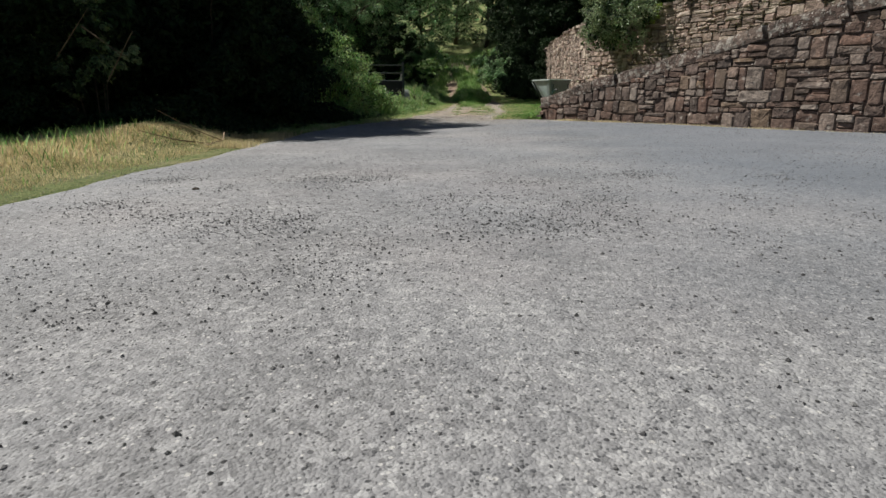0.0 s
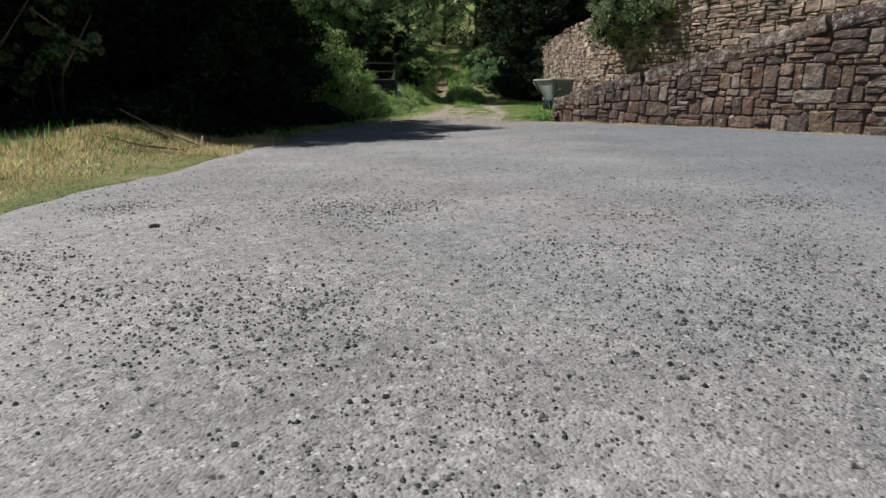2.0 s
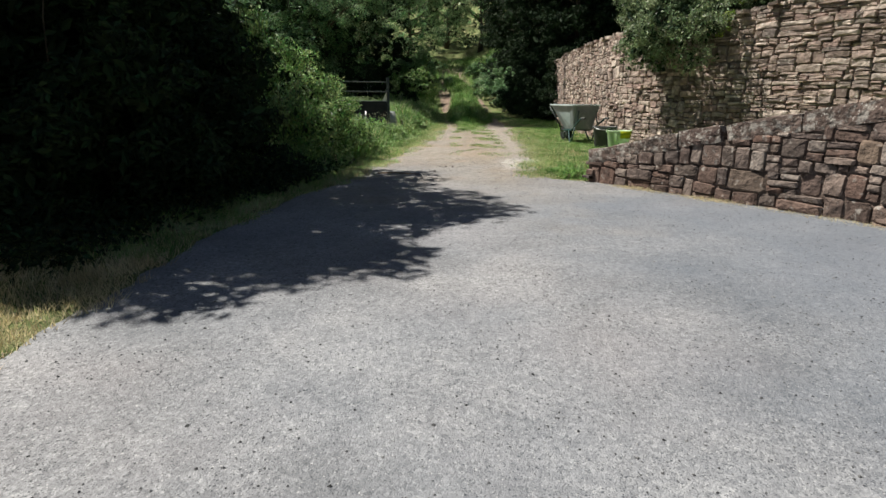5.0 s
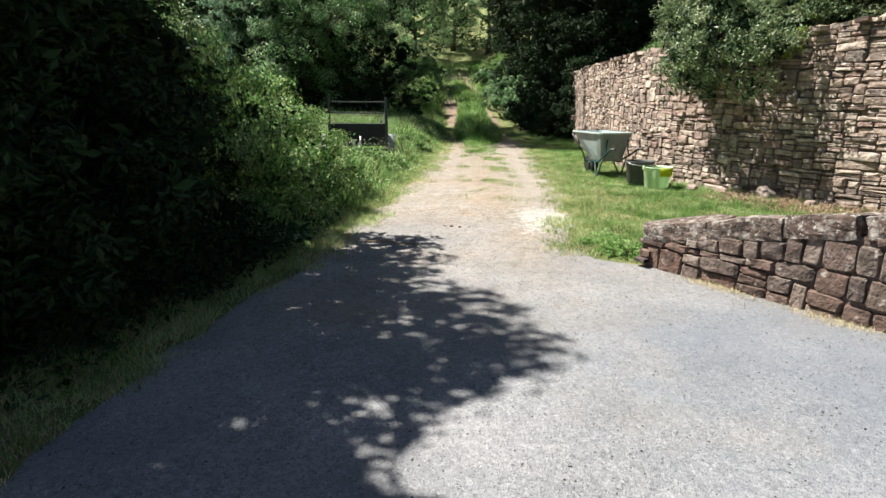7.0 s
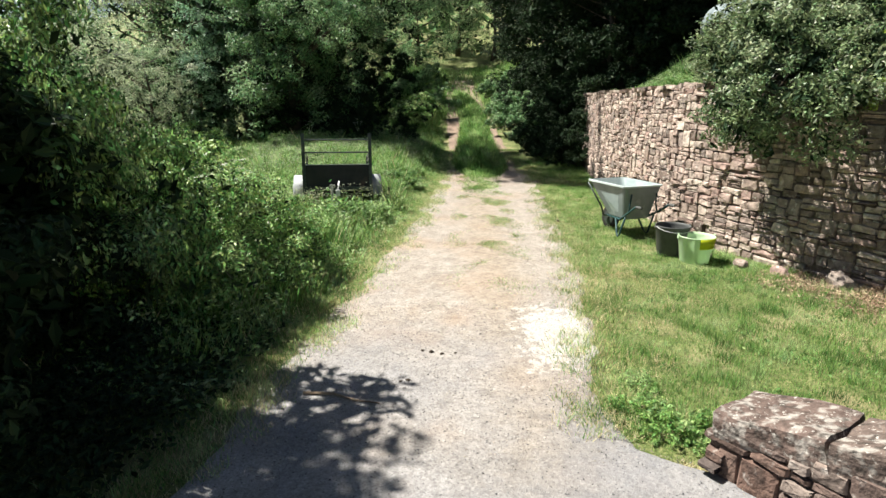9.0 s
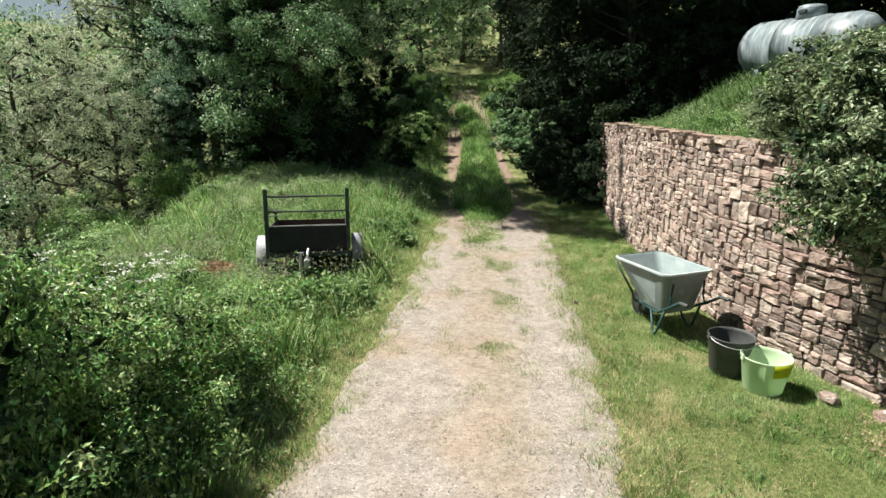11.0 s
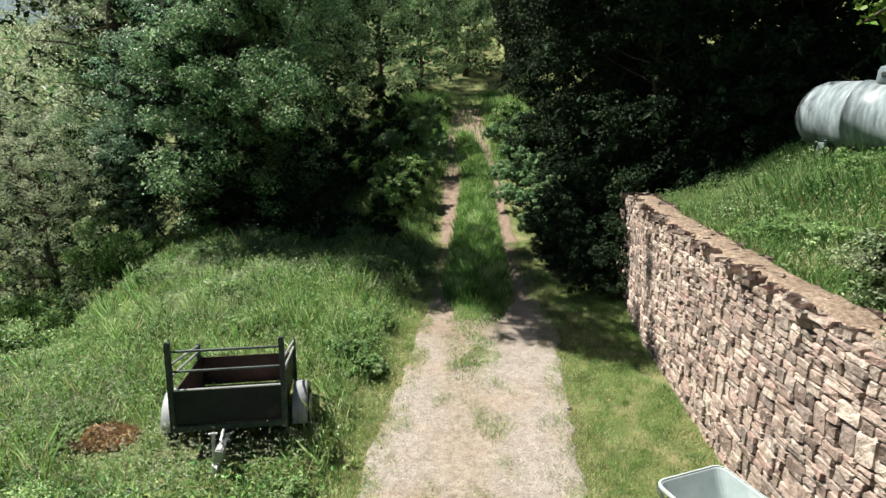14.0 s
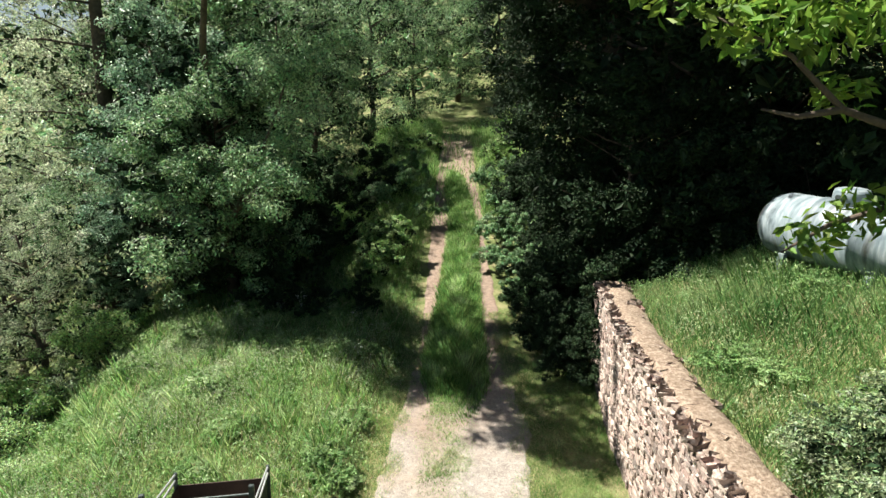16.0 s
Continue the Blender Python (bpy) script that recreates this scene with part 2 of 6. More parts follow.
    b3.inputs["Strength"].default_value, b3.inputs["Distance"].default_value = 0.35, 0.004
    L.new(v2d, b3.inputs["Height"])
    L.new(b2.outputs[0], b3.inputs["Normal"])
    L.new(b3.outputs[0], bsdf.inputs["Normal"])
    return m


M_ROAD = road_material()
M_SOIL = material("grassy_soil", [(0.035, 0.055, 0.014), (0.11, 0.145, 0.04), (0.25, 0.24, 0.11)], 34, detail=10, bump=1.0, space="World", spots=((0.3, 0.26, 0.14), 1.6, 0.52, 0.72))


def stone_material(name, stops, piece, lichen, grain=15.0):
    """Rubble: each stone takes its own tone, then grain, stains and pale lichen over it."""
    m = bpy.data.materials.new(name)
    m.use_nodes = True
    N, L = m.node_tree.nodes, m.node_tree.links
    bsdf = N["Principled BSDF"]
    bsdf.inputs["Roughness"].default_value, bsdf.inputs["Specular IOR Level"].default_value = 0.9, 0.25
    geo = N.new("ShaderNodeNewGeometry")
    rnd = geo.outputs["Random Per Island"] if piece == "island" else N.new("ShaderNodeObjectInfo").outputs["Random"]
    tone = N.new("ShaderNodeValToRGB")
    for i, c in enumerate(stops):
        at_ = i / (len(stops) - 1)
        e = tone.color_ramp.elements[i] if i < 2 else tone.color_ramp.elements.new(at_)
        e.position, e.color = at_, (*c, 1)
    L.new(rnd, tone.inputs[0])
    col = tone.outputs[0]
    for scale, detail, lo, hi in ((grain, 9, 0.45, 1.5), (2.6, 5, 0.75, 1.25)):
        n = N.new("ShaderNodeTexNoise")
        n.inputs["Scale"].default_value, n.inputs["Detail"].default_value, n.inputs["Roughness"].default_value = scale, detail, 0.7
        L.new(geo.outputs["Position"], n.inputs["Vector"])
        q = N.new("ShaderNodeMapRange")
        q.inputs[1].default_value, q.inputs[2].default_value, q.inputs[3].default_value, q.inputs[4].default_value = 0.3, 0.7, lo, hi
        L.new(n.outputs["Fac"], q.inputs[0])
        h = N.new("ShaderNodeHueSaturation")
        L.new(col, h.inputs["Color"])
        L.new(q.outputs[0], h.inputs["Value"])
        col = h.outputs[0]
    for c, scale, lo, hi in lichen:
        n = N.new("ShaderNodeTexNoise")
        n.inputs["Scale"].default_value, n.inputs["Detail"].default_value = scale, 6
        L.new(geo.outputs["Position"], n.inputs["Vector"])
        q = N.new("ShaderNodeMapRange")
        q.inputs[1].default_value, q.inputs[2].default_value, q.inputs[4].default_value = lo, hi, 0.8
        L.new(n.outputs["Fac"], q.inputs[0])
        x = N.new("ShaderNodeMix")
        x.data_type = "RGBA"
        L.new(q.outputs[0], x.inputs["Factor"])
        L.new(col, x.inputs[6])
        x.inputs[7].default_value = (*c, 1)
        col = x.outputs[2]
    L.new(col, bsdf.inputs["Base Color"])
    prev = None
    for scale, dist in ((11.0, 0.03), (46.0, 0.012)):
        n = N.new("ShaderNodeTexNoise")
        n.inputs["Scale"].default_value, n.inputs["Detail"].default_value = scale, 8
        L.new(geo.outputs["Position"], n.inputs["Vector"])
        b = N.new("ShaderNodeBump")
        b.inputs["Strength"].default_value, b.inputs["Distance"].default_value = 0.9, dist
        L.new(n.outputs["Fac"], b.inputs["Height"])
        if prev:
            L.new(prev, b.inputs["Normal"])
        prev = b.outputs[0]
    L.new(prev, bsdf.inputs["Normal"])
    return m


HIGH_TONES = [(0.13, 0.1, 0.086), (0.25, 0.19, 0.158), (0.34, 0.272, 0.23), (0.3, 0.212, 0.183), (0.43, 0.36, 0.305), (0.19, 0.157, 0.14), (0.37, 0.288, 0.245), (0.47, 0.4, 0.34)]
LOW_TONES = [(0.08, 0.057, 0.048), (0.125, 0.085, 0.07), (0.172, 0.138, 0.12), (0.108, 0.08, 0.07), (0.235, 0.2, 0.175), (0.15, 0.095, 0.075), (0.092, 0.074, 0.067), (0.175, 0.127, 0.092)]
M_STONE = stone_material("wall_stone", HIGH_TONES, "object", [((0.58, 0.54, 0.48), 17.0, 0.6, 0.7), ((0.1, 0.075, 0.06), 6.0, 0.62, 0.74)])
M_STONE_REST = stone_material("wall_stone_rest", HIGH_TONES, "island", [((0.58, 0.54, 0.48), 17.0, 0.6, 0.7), ((0.1, 0.075, 0.06), 6.0, 0.62, 0.74)])
M_STONE_LOW = stone_material("parapet_stone", LOW_TONES, "object", [((0.36, 0.33, 0.3), 20.0, 0.6, 0.72), ((0.045, 0.035, 0.032), 7.0, 0.58, 0.72)])
M_CAP = stone_material("cap_stone", [(0.07, 0.048, 0.042), (0.11, 0.08, 0.068), (0.085, 0.06, 0.052), (0.13, 0.1, 0.085)], "object", [((0.33, 0.31, 0.28), 15.0, 0.5, 0.62), ((0.035, 0.03, 0.025), 17.0, 0.56, 0.66), ((0.5, 0.48, 0.44), 45.0, 0.6, 0.7)], 22.0)
M_MORTAR = material("wall_core", [(0.05, 0.034, 0.028), (0.115, 0.084, 0.07), (0.2, 0.16, 0.135)], 18, bump=1.0, bump_scale=30, space="World")
M_MORTAR_PALE = material("wall_core_pale", [(0.1, 0.075, 0.06), (0.2, 0.155, 0.125), (0.33, 0.27, 0.22)], 18, bump=1.0, bump_scale=30, space="World")
M_PEBBLE_PALE = material("pale_grit", [(0.1, 0.085, 0.07), (0.25, 0.22, 0.185), (0.42, 0.385, 0.335)], 60, rough=0.9, bump=0, island=0.35, space="World")
M_GRASS = material("grass_green", [(0.05, 0.13, 0.035), (0.215, 0.365, 0.11), (0.56, 0.66, 0.37)], 2.4, detail=8, rough=0.65, bump=0, island=0.6, leaf=0.5, space="World", spec=0.2)
# Darker copy of grass_green: terrace shade put into the colour; also dark lawn weeds.
M_GRASS_DARK_SHADED = material("grass_dark_shaded", [(0.055, 0.13, 0.035), (0.14, 0.26, 0.08), (0.33, 0.42, 0.2)], 1.1, detail=4, rough=0.6, bump=0, island=0.55, leaf=0.4, space="World", spec=0.2)
M_STRAW = material("grass_dry", [(0.48, 0.4, 0.22), (0.76, 0.67, 0.44)], 2, detail=3, rough=0.75, bump=0, island=0.35, leaf=0.35, space="World", spec=0.2)
M_WEED = material("weed_leaf", [(0.1, 0.205, 0.065), (0.25, 0.385, 0.145), (0.52, 0.62, 0.38)], 1.5, detail=4, rough=0.5, bump=0, island=0.5, leaf=0.45, space="World", spec=0.3)
# Leaf colour kept near black: stands for the shade of hedge and wood.
M_LEAF_SHADED = material("leaf_shaded", [(0.012, 0.027, 0.012), (0.03, 0.054, 0.022)], 1.2, detail=2, rough=0.6, bump=0, island=0.6, leaf=0.12, spec=0.1)
M_LEAF = material("leaf_mid", [(0.055, 0.135, 0.055), (0.18, 0.31, 0.135), (0.46, 0.57, 0.36)], 1.6, detail=6, rough=0.45, bump=0, island=0.8, leaf=0.25, spec=0.3)
M_LEAF_BRIGHT = material("bramble_leaf", [(0.055, 0.125, 0.035), (0.2, 0.34, 0.1), (0.54, 0.65, 0.36)], 2.2, detail=6, rough=0.42, bump=0, island=0.85, leaf=0.28, spec=0.35)
M_LEAF_TEAL = material("leaf_blue_green", [(0.065, 0.15, 0.08), (0.17, 0.3, 0.17), (0.38, 0.5, 0.34)], 1.2, detail=4, rough=0.42, bump=0, island=0.75, leaf=0.3, spec=0.4)
M_LEAF_GREY = material("leaf_grey", [(0.08, 0.135, 0.058), (0.18, 0.245, 0.115), (0.37, 0.43, 0.28)], 1.4, detail=3, rough=0.42, bump=0, island=0.7, leaf=0.28, spec=0.4)
M_LEAF_PALE = material("leaf_pale", [(0.14, 0.21, 0.105), (0.34, 0.41, 0.25), (0.6, 0.61, 0.47)], 1.2, detail=6, rough=0.5, bump=0, island=0.8, leaf=0.45, spec=0.3)
M_LEAF_LIME = material("leaf_lime", [(0.12, 0.21, 0.03), (0.24, 0.36, 0.06), (0.42, 0.5, 0.14)], 1.4, detail=4, rough=0.45, bump=0, island=0.5, leaf=0.35, spec=0.35)
M_SEED = material("seed_head", [(0.3, 0.34, 0.22), (0.55, 0.56, 0.42)], 2, detail=3, rough=0.7, bump=0, island=0.4, leaf=0.4, space="World", spec=0.2)
M_PETAL = material("white_petal", [(0.62, 0.63, 0.58), (0.8, 0.8, 0.76)], 6, rough=0.7, bump=0, leaf=0.3, spec=0.2)
M_BROWN = material("dead_grass", [(0.22, 0.155, 0.1), (0.37, 0.28, 0.19), (0.5, 0.42, 0.29)], 4, rough=0.85, bump=0, island=0.4, leaf=0.2, space="World", spec=0.2)
M_BARK = material("bark", [(0.05, 0.04, 0.03), (0.13, 0.1, 0.075)], 9, rough=0.95, bump=0.9)
M_DRYSOIL = material("dry_soil", [(0.1, 0.068, 0.05), (0.24, 0.18, 0.13), (0.4, 0.33, 0.26)], 22, bump=1.0, space="World")
M_DRYSTICK = material("dry_wood", [(0.16, 0.11, 0.07), (0.34, 0.26, 0.18)], 14, bump=0.5)
M_PEBBLE = material("grit", [(0.025, 0.025, 0.028), (0.075, 0.076, 0.08), (0.26, 0.26, 0.26)], 60, rough=0.85, bump=0, island=0.7, space="World")

# ---- geometry helpers ----
rng = np.random.default_rng(7)


def mesh_np(name, verts, faces, mat, smooth=False):
    """A mesh from arrays: verts (n,3), faces (m,k)."""
    me = bpy.data.meshes.new(name)
    verts = np.ascontiguousarray(verts, np.float32)
    faces = np.ascontiguousarray(faces, np.int32)
    k = faces.shape[1]
    me.vertices.add(len(verts))
    me.vertices.foreach_set("co", verts.ravel())
    me.loops.add(faces.size)
    me.loops.foreach_set("vertex_index", faces.ravel())
    me.polygons.add(len(faces))
    me.polygons.foreach_set("loop_start", np.arange(0, faces.size, k, dtype=np.int32))
    me.polygons.foreach_set("use_smooth", np.full(len(faces), smooth, bool))
    me.materials.append(mat)
    me.update(calc_edges=True)
    return me


def part(name, data, mat, parent, label="", smooth=False):
    """Links a bmesh or mesh as one mesh object under a thing or part."""
    if isinstance(data, bmesh.types.BMesh):
        me = bpy.data.meshes.new(name)
        bmesh.ops.recalc_face_normals(data, faces=data.faces)
        data.to_mesh(me)
        data.free()
        me.materials.append(mat)
        if smooth:
            for p in me.polygons:
                p.use_smooth = True
        data = me
    ob = new(name, data)
    ob.parent = parent
    if label:
        tagged(ob, label)
    return ob


def empty(name, m, label, category, group=""):
    ob = new(name)
    ob.matrix_world = m
    return tagged(ob, label, category, group)


def bar(bm, a, b, r, r2=None, seg=8):
    """A round bar from a to b in bm."""
    a, b = Vector(a), Vector(b)
    q = (b - a).to_track_quat("Z", "Y").to_matrix().to_4x4()
    bmesh.ops.create_cone(bm, cap_ends=True, segments=seg, radius1=r, radius2=r if r2 is None else r2, depth=(b - a).length, matrix=Matrix.Translation((a + b) / 2) @ q)
    return bm


def tube(bm, pts, r, seg=8):
    """A bent pipe through pts."""
    pts = [Vector(p) for p in pts]
    rings = []
    for i, p in enumerate(pts):
        d = (pts[min(i + 1, len(pts) - 1)] - pts[max(i - 1, 0)]).normalized()
        q = d.to_track_quat("Z", "Y").to_matrix()
        rad = r[i] if isinstance(r, (list, tuple)) else r
        rings.append([bm.verts.new(p + q @ Vector((rad * math.cos(2 * math.pi * k / seg), rad * math.sin(2 * math.pi * k / seg), 0))) for k in range(seg)])
    for r0, r1 in zip(rings, rings[1:]):
        for k in range(seg):
            bm.faces.new((r0[k], r0[(k + 1) % seg], r1[(k + 1) % seg], r1[k]))
    bm.faces.new(rings[0][::-1])
    bm.faces.new(rings[-1])
    return bm


def box(bm, lo, hi, bevel=0.0, m=None):
    """A box between two corners, bevelled."""
    lo, hi = Vector(lo), Vector(hi)
    r = bmesh.ops.create_cube(bm, size=1.0, matrix=(m or Matrix()) @ Matrix.Translation((lo + hi) / 2) @ Matrix.Diagonal((*(hi - lo), 1)))
    if bevel:
        es = {e for v in r["verts"] for e in v.link_edges}
        bmesh.ops.bevel(bm, geom=list(es), offset=bevel, segments=2, affect="EDGES")
    return bm


# ---- the lie of the land ----
LOW_STONES = [(1.84, 9.62), (1.56, 9.45)]  # the return at its end
LOW_WALL = [(1.56, 9.45), (2.0, 8.75), (2.44, 8.04), (2.86, 7.3), (3.2, 6.4), (3.62, 5.6), (4.3, 4.4)]
UP_WALL = [(3.62, 21.6), (3.36, 19.0), (3.30, 16.0), (3.33, 14.7), (3.52, 13.9), (3.95, 12.95), (4.45, 12.0), (5.0, 11.0), (6.2, 9.2)]
LEFT_EDGE = [(-60, -4.0), (-10, -2.6), (0, -2.0), (2.7, -1.92), (5.4, -1.76), (7.1, -1.72), (8.2, -1.55), (9.4, -1.2), (10.8, -1.03), (12.2, -0.79), (14.5, -0.47), (16, -0.27), (18, -0.07), (20, 0.1), (21.7, 0.3), (24, 0.3), (27.5, 0.25), (36, 0.2), (60, 0.2)]
RIGHT_EDGE = [(-60, 9.0), (-10, 7.5), (0, 6.4), (4.4, 4.75), (5.6, 3.95), (7.3, 3.12), (8.75, 2.2), (9.4, 1.72), (9.65, 1.3), (10.4, 1.3), (11.7, 1.58), (13.9, 1.88), (15.5, 1.93), (17, 2.05), (18.6, 2.2), (19.3, 2.3), (21.7, 2.1), (25, 2.08), (36, 2.0), (60, 2.0)]


def along(poly, y):
    ys, xs = zip(*poly)
    return np.interp(y, ys, xs)


def side_of(poly, x, y):
    """Distance behind a line of wall, and how far along it, both in metres."""
    pts = np.array(poly, float)
    best = np.full(np.shape(x), 1e9)
    sgn = np.zeros(np.shape(x))
    s_at = np.zeros(np.shape(x))
    s0 = 0.0
    for (ax, ay), (bx, by) in zip(pts[:-1], pts[1:]):
        dx, dy = bx - ax, by - ay
        ln = math.hypot(dx, dy)
        u = np.clip(((x - ax) * dx + (y - ay) * dy) / ln ** 2, 0, 1)
        d = np.hypot(x - ax - u * dx, y - ay - u * dy)
        near = d < best
        cr = (dx * (y - ay) - dy * (x - ax)) / ln
        best = np.where(near, d, best)
        sgn = np.where(near, np.sign(cr), sgn)
        s_at = np.where(near, s0 + u * ln, s_at)
        s0 += ln
    return best * sgn, s_at


def smooth(a, b, v):
    u = np.clip((v - a) / (b - a), 0, 1)
    return u * u * (3 - 2 * u)


def low_top(s):
    return np.interp(s, [0, 0.8, 1.6, 2.5, 3.5, 4.4, 6], [0.34, 0.5, 0.66, 0.84, 1.0, 1.15, 1.3])


def up_top(s):
    return np.interp(s, [0, 2.6, 7.0, 8.8, 10.5, 13, 16], [1.95, 2.0, 2.05, 2.05, 2.2, 2.4, 2.5])


def wobble(x, y):
    return 0.5 * np.sin(1.3 * x + 0.7 * y) * np.cos(0.9 * y - 0.4 * x) + 0.3 * np.sin(2.9 * x - 1.7 * y + 1) + 0.2 * np.sin(5.1 * x + 4.3 * y)


def land(x, y):
    """Height of the ground."""
    x, y = np.asarray(x, float), np.asarray(y, float)
    base = np.interp(y, [-60, 0, 14, 20, 25, 29, 40, 50, 70, 120, 260], [0.0, 0.0, 0.04, 0.16, 0.45, 0.9, 2.1, 3.6, 9.0, 24.0, 50.0])
    # the valley side on the left stays low
    base = base * (1 - 0.72 * smooth(0.28, 0.6, -x / np.maximum(y, 20)) * smooth(35, 70, y))
    z = base + 0.02 * np.clip(x, -4, 5)
    # grass shoulder and mound to the left
    le = along(LEFT_EDGE, y)
    off = le - x
    shoulder = 0.1 * smooth(0.1, 0.9, off) + (0.04 * wobble(x, y)) * smooth(0.2, 1.5, off)
    mound = 0.3 * np.exp(-(((x + 2.5) / 1.9) ** 2 + ((y - 21.6) / 3.2) ** 2)) + 0.5 * np.exp(-(((x + 0.9) / 0.9) ** 2 + ((y - 30.5) / 4.5) ** 2))
    z = z + shoulder + mound * smooth(0.0, 1.2, off) + 0.13 * np.exp(-(((x + 2.35) / 0.3) ** 2 + ((y - 5.2) / 0.7) ** 2))
    crest = np.interp(y, [-20, 4, 9, 13, 17, 22, 28, 40, 60], [-9, -7, -5.5, -3.3, -3.9, -4.6, -5.5, -8, -12])
    z = z - 0.62 * np.clip(crest - x, 0, 13) ** 1.0 * smooth(0, 2.0, crest - x)
    z = z + 0.2 * np.clip(-34 - x, 0, 110)
    # ground held up by the low wall
    d, s = side_of(LOW_WALL, x, y)
    inside = smooth(0.12, 0.3, d) * smooth(9.9, 9.4, y)
    hold = np.interp(s, [0, 1, 3, 6], [0.04, 0.12, 0.5, 1.0])
    z = np.where(y < 9.9, z + inside * hold * smooth(-8, 3, y), z)
    # terrace behind the high wall
    d2, s2 = side_of(UP_WALL, x, y)
    up = smooth(0.22, 0.36, d2)
    terrace = up_top(s2) - 0.1 + 0.43 * np.clip(d2 - 0.8, 0, 3.0) + 0.32 * np.clip(d2 - 5.5, 0, 60) + 0.05 * wobble(x, y)
    far = smooth(21.2, 22.6, y)
    bank = 2.2 * smooth(1.3, 4.5, x - along(RIGHT_EDGE, y)) + 0.25 * np.clip(x - 6, 0, 60)
    z = np.where(y > 20.5, (1 - far) * np.where(d2 > 0, z + up * (terrace - z), z) + far * (z + bank), np.where(y > 9.2, z + up * (terrace - z), np.where(d2 > 0, np.maximum(z, z + up * (terrace - z)), z)))
    return z


def ground():
    xs = np.concatenate([np.linspace(-260, -20, 40)[:-1], np.linspace(-20, -7, 40)[:-1], np.arange(-7, 9, 0.11), np.linspace(9, 25, 40)[1:], np.linspace(25, 260, 40)[1:]])
    ys = np.concatenate([np.linspace(-120, -6, 30)[:-1], np.arange(-6, 30, 0.14), np.linspace(30, 60, 60)[1:], np.linspace(60, 320, 50)[1:]])
    gx, gy = np.meshgrid(xs, ys)
    gz = land(gx, gy)
    under = (gx > along(LEFT_EDGE, gy) + 0.25) & (gx < along(RIGHT_EDGE, gy) - 0.25) & (gy < 45) & (gy > -30)
    gz = gz - 0.06 * under
    n, k = gx.shape
    idx = np.arange(n * k).reshape(n, k)
    f = np.stack([idx[:-1, :-1], idx[:-1, 1:], idx[1:, 1:], idx[1:, :-1]], -1).reshape(-1, 4)
    me = mesh_np("ground", np.stack([gx, gy, gz], -1).reshape(-1, 3), f, M_SOIL, True)
    tagged(new("ground", me), "grassy earth rising to wooded hillside", "ground", kind="structure")


def road():
    ys = np.concatenate([np.linspace(-30, -2, 30)[:-1], np.arange(-2, 22, 0.06), np.linspace(22, 45, 90)[1:]])
    n = 44
    rows = []
    for y in ys:
        l, r = along(LEFT_EDGE, y), along(RIGHT_EDGE, y)
        jl = 0.09 * noise.noise(Vector((1.3 * y, 0, 3))) + 0.06 * noise.noise(Vector((5 * y, 4, 3)))
        jr = 0.09 * noise.noise(Vector((1.3 * y, 7, 3))) + 0.06 * noise.noise(Vector((5 * y, 9, 3)))
        x = np.linspace(l + jl, r + jr, n)
        z = land(np.clip(x, l, r), np.full(n, y)) + 0.012
        edge = np.minimum(np.arange(n), n - 1 - np.arange(n))
        z = z - np.where(edge == 0, 0.1, np.where(edge == 1, 0.02, 0))
        rows.append(np.stack([x, np.full(n, y), z], -1))
    v = np.array(rows)
    idx = np.arange(v.shape[0] * n).reshape(-1, n)
    f = np.stack([idx[:-1, :-1], idx[:-1, 1:], idx[1:, 1:], idx[1:, :-1]], -1).reshape(-1, 4)
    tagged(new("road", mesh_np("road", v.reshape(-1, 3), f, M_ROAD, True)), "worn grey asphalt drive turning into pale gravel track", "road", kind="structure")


ground()
road()

# ---- stone walls ----


def stone_mesh(name, seed, mat):
    """A rough block about the origin: 1 long (x), 1 deep (y, face at -0.5), 1 high (z), its corners knocked off."""
    r = np.random.default_rng(seed)
    outline = []
    for cx, cz in ((-1, -1), (1, -1), (1, 1), (-1, 1)):
        a, b = r.uniform(0.04, 0.4) ** 1.3, r.uniform(0.06, 0.5) ** 1.2
        pts = [(cx, cz * (1 - b)), (cx * (1 - a), cz)]
        outline += pts if cx * cz > 0 else pts[::-1]
    v = []
    for y, k in ((0.5, 1.0), (-0.36, 1.0), (-0.5, 0.88)):
        for cx, cz in outline:
            j = r.uniform(-0.03, 0.03, 3) if y < 0.4 else np.zeros(3)
            v.append((0.5 * cx * k + j[0], y + 1.6 * j[1], 0.5 * cz * k + j[2]))
    v.append((r.uniform(-0.2, 0.2), -0.5 - r.uniform(-0.03, 0.09), r.uniform(-0.2, 0.2)))
    f = []
    for a in (0, 8):
        for i in range(8):
            p, q = a + i, a + (i + 1) % 8
            f += [(p, q, q + 8), (p, q + 8, p + 8)]
    f += [(16 + i, 16 + (i + 1) % 8, 24) for i in range(8)]
    return mesh_np(name, np.array(v), np.array(f), mat)


def poly_at(poly, s):
    """Point and direction at s metres along a line."""
    for (ax, ay), (bx, by) in zip(poly, poly[1:]):
        ln = math.hypot(bx - ax, by - ay)
        if s <= ln:
            return ax + (bx - ax) * s / ln, ay + (by - ay) * s / ln, (bx - ax) / ln, (by - ay) / ln
        s -= ln
    return bx, by, (bx - ax) / ln, (by - ay) / ln


